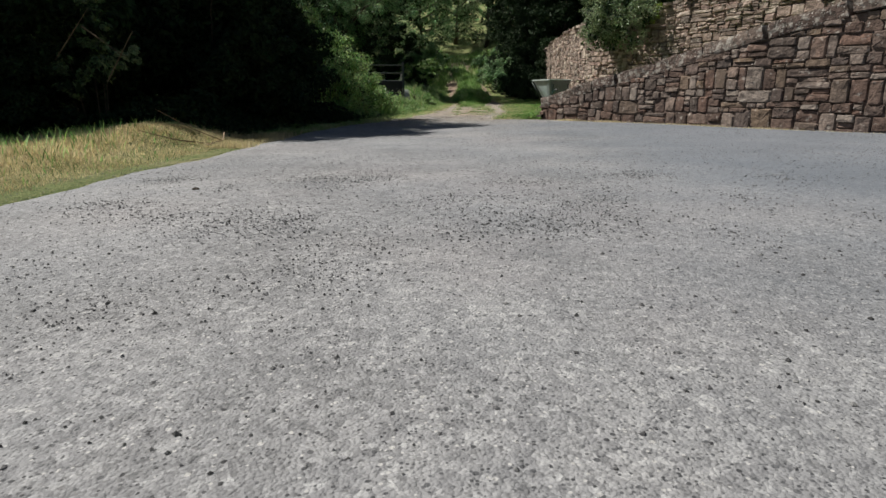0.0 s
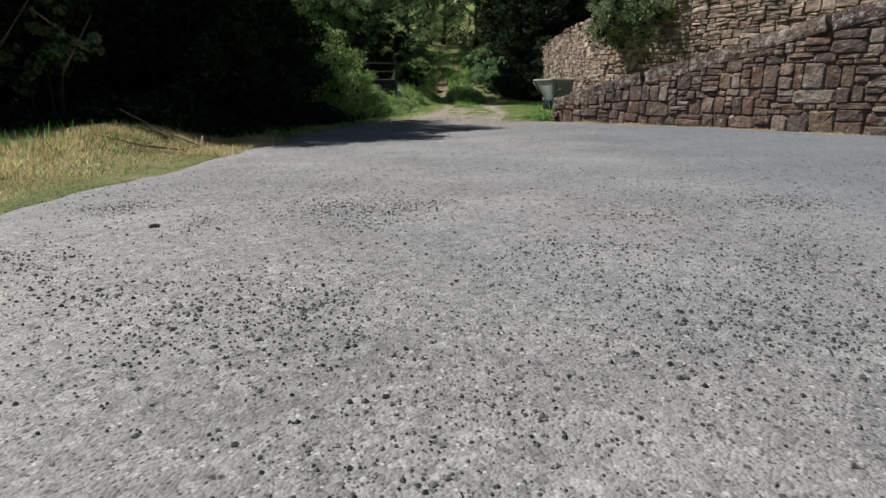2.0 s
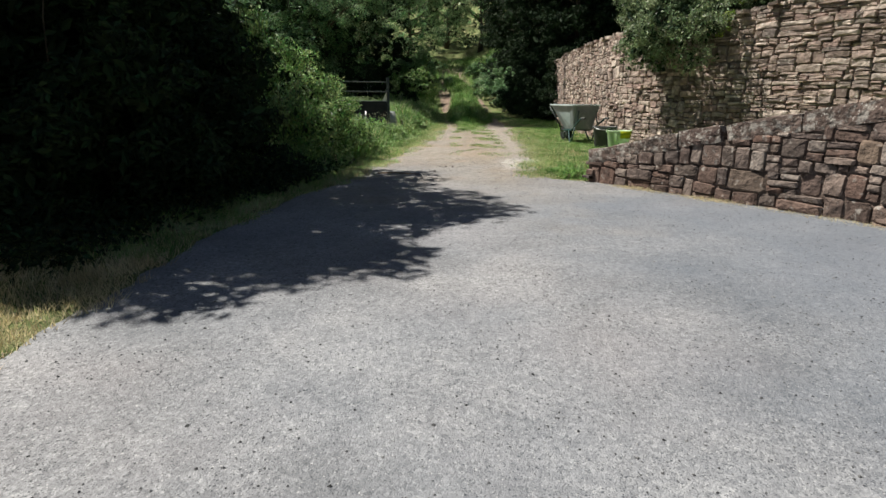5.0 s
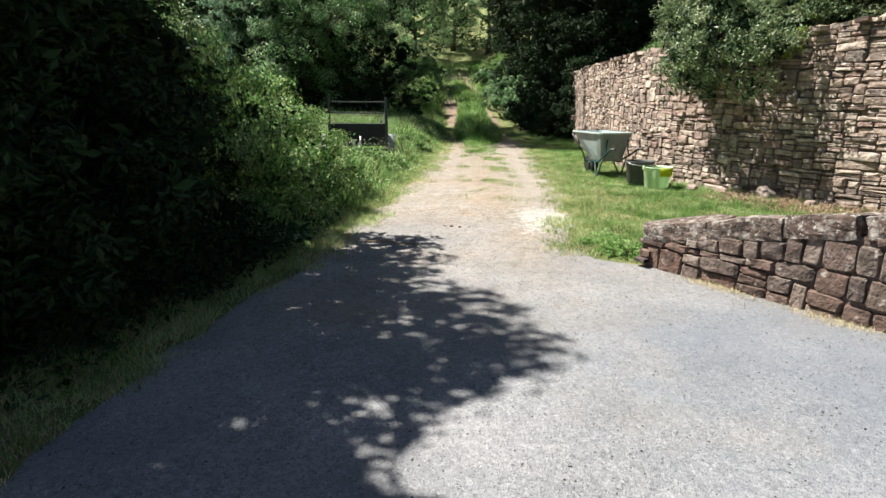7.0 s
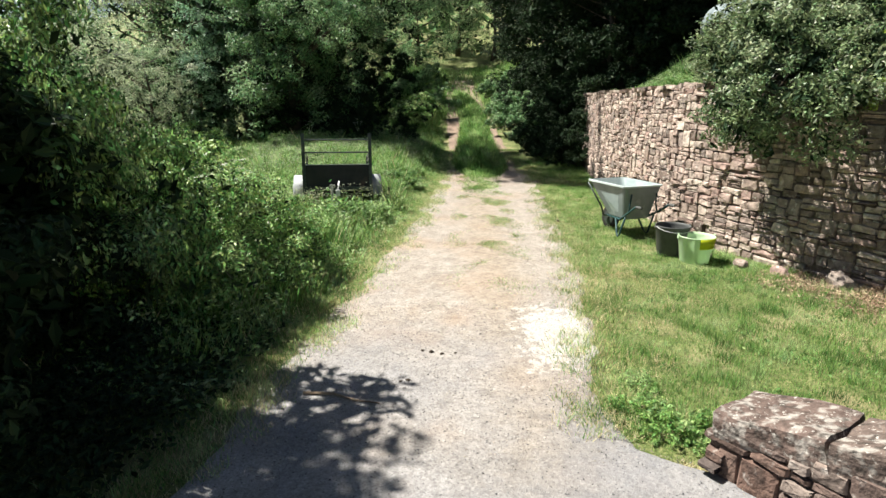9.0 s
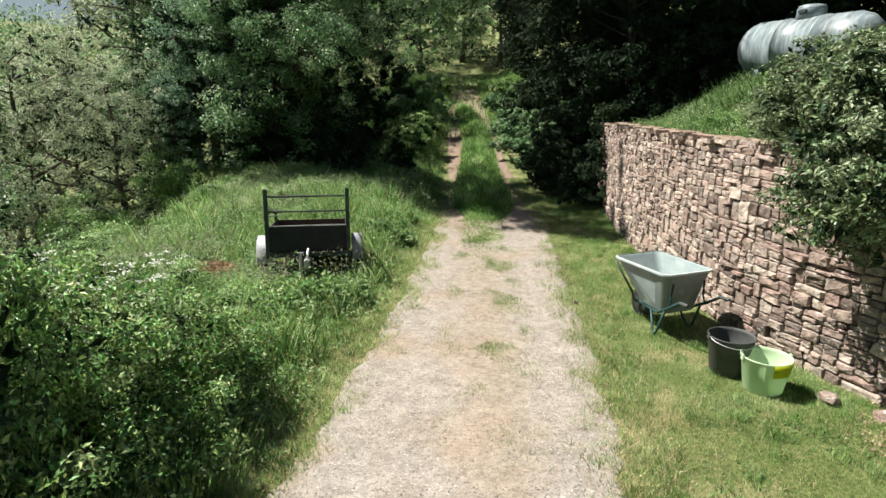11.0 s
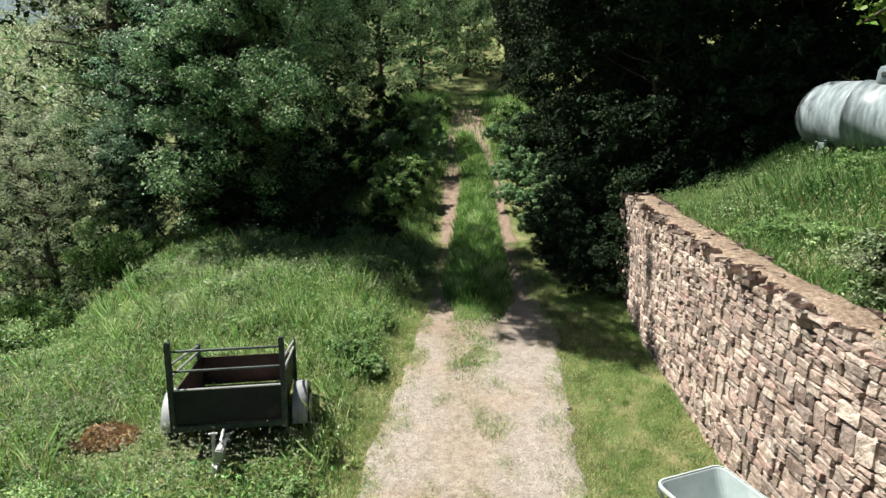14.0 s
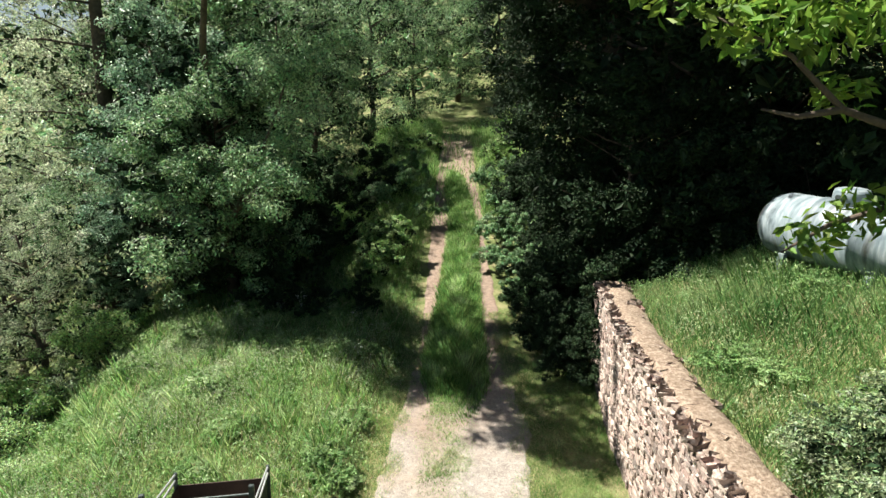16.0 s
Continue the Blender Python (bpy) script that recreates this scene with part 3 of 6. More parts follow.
def wall_core(name, poly, foot, top, thick, mat, parent, inset=0.07):
    total = sum(math.hypot(b[0] - a[0], b[1] - a[1]) for a, b in zip(poly, poly[1:]))
    bm = bmesh.new()
    prev = None
    for s in np.arange(0, total + 0.2, 0.2):
        x, y, dx, dy = poly_at(poly, min(s, total))
        nx, ny = dy, -dx
        z0, z1 = foot(x, y) - 0.3, float(top(min(s, total)))
        # nx, ny points to the open side
        sgn = 1 if nx < 0 else -1
        nx, ny = nx * sgn, ny * sgn
        ring = [bm.verts.new((x - nx * o, y - ny * o, z)) for o, z in ((inset, z0), (inset, z1), (thick, z1), (thick, z0))]
        if prev:
            for k in range(4):
                bm.faces.new((prev[k], prev[(k + 1) % 4], ring[(k + 1) % 4], ring[k]))
        else:
            bm.faces.new(ring)
        prev = ring
    bm.faces.new(prev[::-1])
    return part(name, bm, mat, parent, "dark earth and mortar between the stones")


def stone_wall(thing, poly, foot, top, band, length, depth, mats, pick, seed, layers=(0.4, 0.42, 0.18), twist=3.0, gap=0.012, proud=0.011, thin_from=99.0):
    """Rubble on the open side of a line: wavering bands, each broken into single stones or two or three thin ones; those within pick (a stretch along it) are objects of their own."""
    r = np.random.default_rng(seed)
    total = sum(math.hypot(b[0] - a[0], b[1] - a[1]) for a, b in zip(poly, poly[1:]))
    kinds = [stone_mesh("stone", seed * 100 + i, mats[0]) for i in range(18)]
    protos = []
    for me in kinds:
        co = np.empty(len(me.vertices) * 3, np.float32)
        me.vertices.foreach_get("co", co)
        protos.append((co.reshape(-1, 3), np.array([tuple(p.vertices) for p in me.polygons])))
    rest_v, rest_f, nv, count = [], [], 0, 0

    def lay(a, b, z0, z1):
        nonlocal nv, count
        mid = (a + b) / 2
        if mid < 0.02 or mid > total - 0.02:
            return
        x, y, dx, dy = poly_at(poly, mid)
        sgn = 1 if dy < 0 else -1
        outward = Vector((dy * sgn, -dx * sgn, 0))
        base, tz = foot(x, y), float(top(mid))
        z0, z1 = base + z0, min(base + z1, tz + r.uniform(-0.02, 0.03))
        if z1 - z0 < 0.03:
            return
        xa, ya = Vector((dx, dy, 0)), -outward
        za = xa.cross(ya)
        if za.z < 0:
            xa, za = -xa, -za
        rot = Matrix((xa, ya, za)).transposed().to_4x4() @ pose(0, 0, 0, r.normal(0, twist), r.normal(0, twist * min(1.0, 2.5 * (z1 - z0) / (b - a))), r.normal(0, twist))
        c = Vector((x, y, (z0 + z1) / 2)) + outward * (r.normal(0, proud) - depth / 2)
        m = Matrix.Translation(c) @ rot @ Matrix.Diagonal((b - a - gap * r.uniform(0.3, 1.3), depth, z1 - z0 - gap * r.uniform(0.2, 1.2), 1))
        k = int(r.integers(len(kinds)))
        if pick[0] <= mid <= pick[1] and count < 300:
            ob = new("stone", kinds[k])
            ob.parent = thing
            ob.matrix_world = m
            count += 1
        else:
            v, f = protos[k]
            mm = np.array(m)
            rest_v.append(v @ mm[:3, :3].T + mm[:3, 3])
            rest_f.append(f + nv)
            nv += len(v)

    def waver(s, i):
        return 0.035 * math.sin(1.7 * s + 2.3 * i + seed) + 0.022 * math.sin(4.3 * s + 5.1 * i)

    level, i = -0.14, 0
    while level < 2.8:
        h = r.uniform(*band)
        s = r.uniform(-0.2, 0)
        while s < total:
            ln = r.uniform(*length) * r.uniform(0.7, 1.35)
            m_ = s + ln / 2
            lo, hi = level + waver(m_, i), level + h + waver(m_, i + 1)
            thin = m_ > thin_from
            n = int(r.choice(3, p=(0.06, 0.4, 0.54) if thin else layers)) + 1
            ln *= 1.25 if thin else 1.0
            if (hi - lo) / n < (0.032 if thin else 0.042):
                n = max(1, n - 1)
            if n == 1 and ln > 0.2 and r.random() < 0.35:
                cut = s + ln * r.uniform(0.35, 0.65)
                lay(s, cut, lo, hi)
                lay(cut, s + ln, lo, hi)
            else:
                zs = [lo] + [lo + (hi - lo) * (q + 1 + r.uniform(-0.22, 0.22)) / n for q in range(n - 1)] + [hi]
                for z0, z1 in zip(zs, zs[1:]):
                    if ln > 0.24 and r.random() < 0.45:
                        cut = s + ln * r.uniform(0.3, 0.7)
                        lay(s, cut, z0, z1)
                        lay(cut, s + ln, z0, z1)
                    else:
                        lay(s, s + ln, z0, z1)
            s += ln
        level += h
        i += 1
    if rest_v:
        tagged(part("stones", mesh_np("stones", np.concatenate(rest_v), np.concatenate(rest_f), mats[1]), mats[1], thing), kind="stuff")


def foot_of(x, y):
    """Height of the ground just outside a wall."""
    return float(np.interp(y, [0, 14, 20, 25], [0.0, 0.04, 0.16, 0.45])) + 0.02 * x


high_wall = empty("wall_terrace", Matrix(), "tall dry-stone retaining wall of pinkish tan rubble stones", "wall")
tagged(high_wall, kind="structure")
wall_core("wall_core", UP_WALL, foot_of, up_top, 0.42, M_MORTAR_PALE, high_wall, 0.045)
low_wall = empty("wall_parapet", Matrix(), "low dark red sandstone wall with rising sloped top", "wall")
tagged(low_wall, kind="structure")
wall_core("wall_core", LOW_WALL, foot_of, lambda s: low_top(s) - 0.05, 0.38, M_MORTAR, low_wall, 0.022)

def wall_top_soil():
    """Dry crumbling soil along the top of the high wall."""
    ss = np.arange(0.1, 14.5, 0.08)
    offs = np.array([0.1, 0.16, 0.24, 0.32, 0.42, 0.55])
    v = []
    for s in ss:
        x, y, dx, dy = poly_at(UP_WALL, s)
        for o in offs:
            px, py = x - dy * o, y + dx * o
            v.append((px, py, float(up_top(s)) + 0.05 + 0.05 * noise.noise(Vector((4 * px, 4 * py, 1))) - (0.08 if o < 0.12 or o > 0.5 else 0)))
    n = len(offs)
    idx = np.arange(len(ss) * n).reshape(-1, n)
    f = np.stack([idx[:-1, :-1], idx[1:, :-1], idx[1:, 1:], idx[:-1, 1:]], -1).reshape(-1, 4)
    part("wall_top", mesh_np("wall_top", np.array(v), f, M_DRYSOIL, True), M_DRYSOIL, high_wall, "dry crumbly soil on the wall top")


wall_top_soil()

# ---- plants ----


def leaf_cloud(centres, radii, count, size, seed, flat=0.75, fill=0.35, up=0.6, sprays=0):
    """Many small folded leaves on and in clumps. Returns verts and faces."""
    r = np.random.default_rng(seed)
    centres, radii = np.array(centres, float), np.array(radii, float)
    if sprays:
        # each clump breaks up into smaller sprays over its upper and outer side
        k = np.repeat(np.arange(len(centres)), sprays)
        d = r.normal(size=(len(k), 3)) + np.array([0, 0, 0.25])
        d /= np.linalg.norm(d, axis=1)[:, None]
        centres = centres[k] + d * radii[k][:, None] * r.uniform(0.55, 1.05, (len(k), 1)) * np.array([1, 1, 0.8])
        radii = radii[k] * r.uniform(0.24, 0.5, len(k))
    w = radii ** 2
    k = r.choice(len(centres), count, p=w / w.sum())
    d = r.normal(size=(count, 3))
    d /= np.linalg.norm(d, axis=1)[:, None]
    rad = np.where(r.random(count) < fill, r.random(count) ** 0.5, r.normal(1.0, 0.12, count))
    p = centres[k] + d * (radii[k] * rad)[:, None] * np.array([1, 1, flat])
    n = d + r.normal(0, 0.8, (count, 3)) + np.array([0, 0, up])
    n /= np.linalg.norm(n, axis=1)[:, None]
    a = np.cross(n, r.normal(size=(count, 3)))
    a /= np.linalg.norm(a, axis=1)[:, None]
    b = np.cross(n, a)
    s = (size * r.uniform(0.6, 1.3, count))[:, None]
    droop = n * s * 0.18
    v = np.stack([p - a * s - droop, p + b * s * 0.42, p + a * s - droop, p - b * s * 0.42], 1).reshape(-1, 3)
    f0 = np.arange(count)[:, None] * 4
    f = np.concatenate([f0 + [0, 1, 2, 3]], 1)
    return v, f


def tree(name, label, m, height, spread, count, size, mat, seed, r0=0.14, clump=0.75, limbs=11, start=0.2, low=0.0, extra=26, sprays=9, category="tree", inner=30, inner_size=0.17):
    """A tapered, crooked trunk, limbs, and a crown of leaf clumps round the limb tips."""
    r = np.random.default_rng(seed)
    t = empty(name, m, label, category)
    h = height * 0.9
    pts, rad = [], []
    for i in range(7):
        u = i / 6
        pts.append((0.013 * h * r.normal(), 0.013 * h * r.normal(), h * u - 0.2 * (i == 0)))
        rad.append(r0 * (1.15 - 0.95 * u) * (1.3 if i == 0 else 1))
    part("trunk", tube(bmesh.new(), pts, rad, 9), M_BARK, t, smooth=True)
    cs = [pts[-1]]
    for i in range(limbs):
        u = start + (0.95 - start) * (i + 0.5) / limbs
        j = min(int(u * 6), 5)
        base = Vector(pts[j]).lerp(Vector(pts[j + 1]), u * 6 - j)
        ang = 2.4 * i + r.uniform(-0.5, 0.5)
        ln = 0.75 * spread * (1.15 - 0.5 * u) * r.uniform(0.8, 1.2)
        tip = base + Vector((math.cos(ang) * ln, math.sin(ang) * ln, ln * r.uniform(0.25, 0.7)))
        mid = base.lerp(tip, 0.5) + Vector((0, 0, -0.06 * ln))
        rr = r0 * (1.1 - 0.9 * u) * 0.55
        part("limb", tube(bmesh.new(), [base, mid, tip], [rr, rr * 0.7, rr * 0.25], 6), M_BARK, t, smooth=True)
        cs.append(tuple(tip))
    twigs = bmesh.new()
    for _ in range(extra):
        a, u = r.uniform(0, 2 * math.pi), r.random()
        zz = low + (height - low) * (0.05 + 0.95 * u)
        env = spread * (0.45 + 0.75 * math.sin(math.pi * min(1, 0.15 + 0.8 * u)) ** 0.8) * (0.55 + 0.5 * r.random())
        cs.append((env * math.cos(a), env * math.sin(a), zz))
        if r.random() < 0.5:
            bar(twigs, (0, 0, max(0.2, zz - 0.5 * env)), cs[-1], r0 * 0.16, r0 * 0.05, 5)
    tagged(part("twig_tangle", twigs, M_BARK, t), kind="stuff")
    v, f = leaf_cloud(cs, [clump * r.uniform(0.55, 1.2) for _ in cs], count, size, seed, fill=0.5, flat=0.6, sprays=sprays, up=1.0)
    part("crown", mesh_np("crown", v, f, mat), mat, t)
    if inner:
        # large dark leaves added inside each clump to imitate shade in its gaps
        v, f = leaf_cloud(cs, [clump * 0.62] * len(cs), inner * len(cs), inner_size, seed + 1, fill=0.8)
        part("inner_crown", mesh_np("inner_crown", v, f, M_LEAF_SHADED), M_LEAF_SHADED, t, "large dark leaves added to imitate inner shade")
    return t


def bush(name, label, m, sx, sy, h, count, size, mat, seed, clumps=26, root=(0, 0, -0.05), category="bush", inner=0):
    """A low mass of arching stems with leaves down to the ground."""
    r = np.random.default_rng(seed)
    t = empty(name, m, label, category)
    bm = bmesh.new()
    cs, rad = [], []
    for i in range(clumps):
        a, q = r.uniform(0, 2 * math.pi), math.sqrt(r.random())
        x, y = sx * q * math.cos(a), sy * q * math.sin(a)
        z = h * (0.08 + 0.92 * r.random() * (1 - 0.6 * q * q))
        cs.append((x, y, z))
        rad.append(0.4 * min(sx, sy) * r.uniform(0.6, 1.2))
        if i % 4 == 0:
            tube(bm, [(root[0] + x * 0.3, root[1] + y * 0.3, root[2]), (0.4 * root[0] + x * 0.6, 0.4 * root[1] + y * 0.6, max(z * 0.8, 0.9 * root[2])), (x, y, z)], [0.009, 0.007, 0.003], 5)
    tagged(part("stem_tangle", bm, M_BARK, t), kind="stuff")
    v, f = leaf_cloud(cs, rad, count, size, seed, fill=0.5, sprays=5)
    part("foliage", mesh_np("foliage", v, f, mat), mat, t)
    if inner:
        # extra big dark leaves that imitate the shade inside the bush
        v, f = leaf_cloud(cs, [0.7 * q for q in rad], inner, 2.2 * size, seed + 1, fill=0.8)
        part("inner_foliage", mesh_np("inner_foliage", v, f, M_LEAF_SHADED), M_LEAF_SHADED, t, "large dark leaves added to imitate inner shade")
    return t


def at(x, y, turn=0, k=1.0, dz=0.0, kz=None):
    return pose(x, y, float(land(x, y)) + dz, 0, 0, turn) @ Matrix.Diagonal((k, k, kz or k, 1))


# shaded trees beside the drive; the shade is put into their leaf colour
LT = "broad-leaved tree beside the drive, deep shade in its leaf colour"
shade_tree = tree("shade_tree", LT, at(-4.65, 9.6, 20, 0.955), 6.3, 2.1, 36000, 0.072, M_LEAF_SHADED, 11, low=0.3, extra=60, clump=0.75, sprays=7, inner=70, inner_size=0.1)
# small copies stand mostly out of view, added to shade verge and drive
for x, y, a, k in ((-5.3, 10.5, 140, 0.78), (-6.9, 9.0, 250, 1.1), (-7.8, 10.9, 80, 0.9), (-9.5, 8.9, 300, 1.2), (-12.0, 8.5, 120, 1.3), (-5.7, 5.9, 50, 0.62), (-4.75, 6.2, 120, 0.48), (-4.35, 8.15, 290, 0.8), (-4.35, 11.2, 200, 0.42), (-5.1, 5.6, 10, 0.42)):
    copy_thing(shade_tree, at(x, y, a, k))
# brambles at the edge of the drive
bramble = bush("bramble", "bramble thicket with glossy leaves beside the track", at(-2.25, 12.05, 0), 1.05, 1.2, 1.3, 26000, 0.0225, M_LEAF_BRIGHT, 21, clumps=34, inner=650)
for x, y, a, k, kz in ((-3.4, 13.2, 60, 1.0, 0.5), (-2.95, 11.3, 120, 1.0, 1.75), (-4.4, 14.2, 200, 1.1, 0.4), (-4.1, 12.0, 20, 1.2, 1.7), (-5.4, 15.6, 80, 1.0, 0.45), (-5.0, 17.6, 150, 0.9, 0.4), (-1.9, 12.9, 10, 0.75, 0.7), (-2.6, 14.6, 100, 0.7, 0.45), (-6.4, 17.0, 10, 1.1, 0.9), (-6.3, 19.2, 70, 1.1, 0.9), (-7.3, 21.0, 190, 1.3, 1.3), (-6.1, 22.3, 250, 1.0, 1.1), (-8.3, 18.8, 310, 1.4, 1.2), (-7.8, 15.6, 130, 1.3, 0.9), (-9.5, 17.2, 40, 1.5, 1.3)):
    copy_thing(bramble, at(x, y, a, k, kz=kz))
# trees round the mound on the left
front_tree = tree("leafy_tree", "dense green broad-leaved tree with low branches", at(-4.1, 24.2, 0), 5.6, 1.6, 46000, 0.042, M_LEAF, 32, low=0.4, extra=60, clump=0.72, sprays=7, inner=22)
# this limb is added for an unseen high bough that shades the track
part("limb", tube(bmesh.new(), [(0, 0, 4.5), (0.2, -0.9, 5.6), (0.7, -1.7, 6.8), (1.5, -2.7, 7.8)], [0.09, 0.07, 0.05, 0.02], 7), M_BARK, front_tree, smooth=True)
part("limb", tube(bmesh.new(), [(0, 0, 1.6), (0.6, -0.9, 2.4), (1.4, -1.8, 3.0), (2.1, -2.6, 3.1)], [0.07, 0.055, 0.035, 0.012], 7), M_BARK, front_tree, smooth=True)
part("limb", tube(bmesh.new(), [(0.6, -0.9, 2.4), (1.5, -1.4, 3.9), (2.2, -2.0, 5.2)], [0.05, 0.035, 0.012], 7), M_BARK, front_tree, smooth=True)
# its leaves, out of view, placed to cast shade on track and lawn
v, f = leaf_cloud(np.array([0.5, 0.1, 0.0]) + [(0.7, -2.4, 7.6), (0.2, -1.8, 7.2), (-0.2, -1.3, 6.7), (0.8, -3.0, 7.9), (1.3, -2.6, 7.7), (1.1, -1.8, 7.8), (1.7, -3.0, 8.2), (1.5, -1.0, 7.6), (2.2, -0.4, 7.7), (0.9, 0.2, 7.8), (1.9, 0.9, 7.9), (0.2, 0.8, 7.4), (0.3, -0.6, 7.4)], [0.9] * 13, 16000, 0.07, 33, fill=0.6, sprays=8)
part("crown", mesh_np("crown", v, f, M_LEAF), M_LEAF, front_tree, "high bough leaves added out of view to shade the track")
v, f = leaf_cloud(np.array([0.9, 0.3, 0.0]) + [(1.2, -2.9, 3.0), (0.6, -2.3, 3.5), (1.5, -2.3, 4.2), (0.1, -1.9, 2.7), (0.9, -1.6, 4.9), (-0.6, -2.1, 3.3), (1.5, -2.6, 5.2), (1.9, -1.6, 5.6), (-0.9, -1.6, 4.4), (-1.5, -1.9, 2.6), (-1.7, -1.4, 3.7)], [0.62, 0.7, 0.6, 0.6, 0.75, 0.6, 0.5, 0.6, 0.7, 0.55, 0.6], 26000, 0.032, 34, fill=0.5, sprays=10, up=0.7)
part("crown", mesh_np("crown", v, f, M_LEAF), M_LEAF, front_tree, "sunlit grey-green leaves of low forward boughs")
left_tree = tree("leafy_tree", "dense green broad-leaved tree with low branches", at(-4.7, 31.4, 100, 0.95), 7.6, 2.1, 36000, 0.044, M_LEAF, 31, low=0.1, extra=50, clump=0.85, sprays=7, inner=32, inner_size=0.12)
for x, y, a, k in ((-7.6, 24.8, 120, 0.6), (-6.4, 29.0, 20, 1.1), (-4.6, 35.5, 260, 1.05), (-7.8, 29.5, 330, 1.25), (-6.5, 41.5, 50, 1.1), (-6.0, 37.0, 150, 1.2), (-1.8, 51.0, 50, 1.1), (-3.8, 46.0, 90, 1.3), (1.2, 55.0, 10, 1.2), (3.8, 53.0, 70, 1.2)):
    copy_thing(left_tree, at(x, y, a, k))
tagged(copy_thing(left_tree, at(-6.2, 15.2, 10, 0.7)), "small broad-leaved tree above the bramble bank")
teal_tree = tree("slender_tree", "slender blue-green broad-leaved tree on the mound's edge", at(-5.6, 24.9, 200), 6.6, 1.3, 30000, 0.042, M_LEAF_TEAL, 35, low=0.1, extra=44, clump=0.62, sprays=7, inner=20)
for x, y, a, k in ((-5.0, 25.9, 30, 0.9), (-6.6, 23.7, 70, 0.5), (-5.2, 27.6, 60, 0.75)):
    copy_thing(teal_tree, at(x, y, a, k))
# tall thin tree with bare lower limbs
t = empty("bare_limbed_tree", at(-8.3, 27.2), "tall thin tree with dark trunk and bare drooping limbs", "tree")
r_ = np.random.default_rng(45)
part("trunk", tube(bmesh.new(), [(0, 0, -0.3), (0.08, 0, 3), (0.0, 0.1, 6), (0.15, 0, 9), (0.1, 0.1, 13)], [0.26, 0.22, 0.19, 0.14, 0.04], 10), M_BARK, t, smooth=True)
tips = []
for i in range(26):
    z, a, ln = 3.2 + 0.36 * i, 2.4 * i, r_.uniform(1.2, 2.7)
    tip = (ln * math.cos(a), ln * math.sin(a), z + ln * r_.uniform(-0.25, 0.45))
    part("limb", tube(bmesh.new(), [(0.05, 0, z), (0.5 * tip[0], 0.5 * tip[1], 0.5 * (z + tip[2]) + 0.12), tip], [0.04, 0.026, 0.008], 6), M_BARK, t, smooth=True)
    tips += [tip, tuple(0.65 * np.array(tip) + np.array([0, 0, 0.35 * z]))]
v, f = leaf_cloud(tips, r_.uniform(0.25, 0.6, len(tips)), 9000, 0.045, 46, fill=0.5, sprays=5)
part("crown", mesh_np("crown", v, f, M_LEAF_PALE), M_LEAF_PALE, t)
pale_tree = tree("pale_tree", "tall thin-leaved tree on the valley slope", at(-10.3, 30.0, 0), 11.0, 2.5, 26000, 0.05, M_LEAF_PALE, 41, low=1.0, extra=54, clump=0.75, r0=0.2, limbs=16, sprays=7, inner=9)
for x, y, a, k in ((-13.0, 26.5, 90, 0.6), (-10.0, 23.0, 160, 0.62), (-15.5, 32.0, 230, 0.85), (-9.4, 24.2, 300, 0.55), (-17.5, 27.5, 40, 0.7), (-13.5, 37.0, 120, 1.2), (-12.5, 21.0, 200, 0.65), (-20.0, 36.0, 10, 0.85), (-16.5, 22.5, 310, 0.85), (-9.0, 20.3, 20, 0.42), (-7.2, 22.0, 220, 0.4), (-23.0, 30.0, 130, 0.75), (-10.6, 17.5, 80, 0.45)):
    copy_thing(pale_tree, at(x, y, a, k))
# wood on the right: its darkness is shade put into the leaf colour
right_tree = tree("evergreen_oak", "evergreen oak beside the track, the wood's shade in its leaf colour", at(5.8, 25.0, 0), 8.0, 2.6, 34000, 0.06, M_LEAF_SHADED, 51, low=0.2, extra=65, clump=0.8, r0=0.18)
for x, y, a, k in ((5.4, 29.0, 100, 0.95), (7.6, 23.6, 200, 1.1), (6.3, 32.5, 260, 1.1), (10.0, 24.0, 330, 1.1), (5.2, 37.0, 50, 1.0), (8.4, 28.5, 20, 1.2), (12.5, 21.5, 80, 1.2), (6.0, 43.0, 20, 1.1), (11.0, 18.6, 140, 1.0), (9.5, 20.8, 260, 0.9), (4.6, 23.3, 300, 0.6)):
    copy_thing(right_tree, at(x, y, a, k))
# oak added with a high crown out of view, to keep the wood's edge dark
t = empty("old_oak", at(4.9, 26.0), "added oak with a high unseen crown that shades the wood", "tree")
part("trunk", tube(bmesh.new(), [(0, 0, -0.3), (0.1, 0.1, 2.5), (-0.2, 0.2, 4.8), (-0.6, 0.2, 7.5)], [0.38, 0.32, 0.26, 0.16], 12), M_BARK, t, smooth=True)
r_ = np.random.default_rng(57)
tips = []
for i in range(16):
    a, ln = 2.4 * i, r_.uniform(2.5, 5.2)
    tip = (-2.0 + ln * math.cos(a), 0.5 + 0.7 * ln * math.sin(a), r_.uniform(7.6, 8.8))
    part("limb", tube(bmesh.new(), [(-0.3, 0.2, 5.2), (-0.5 + 0.5 * tip[0], 0.2 + 0.45 * tip[1], 7.2), tip], [0.13, 0.08, 0.03], 7), M_BARK, t, smooth=True)
    tips += [tip, (0.6 * tip[0] - 0.6, 0.6 * tip[1], tip[2] + 0.7), (0.85 * tip[0] + 0.5, 0.8 * tip[1] + 0.5, tip[2] + 0.4)]
# extra unseen limb and clumps, added to shade the terrace
part("limb", tube(bmesh.new(), [(-0.3, 0.2, 5.4), (-1.6, -1.6, 7.4), (-2.8, -3.2, 8.3)], [0.12, 0.08, 0.03], 7), M_BARK, t, smooth=True)
tips += [(-3.5, -3.4, 8.3), (-2.8, -3.5, 8.2), (-2.2, -2.9, 8.5), (-3.0, -2.6, 8.7), (-3.8, -2.6, 8.5)]
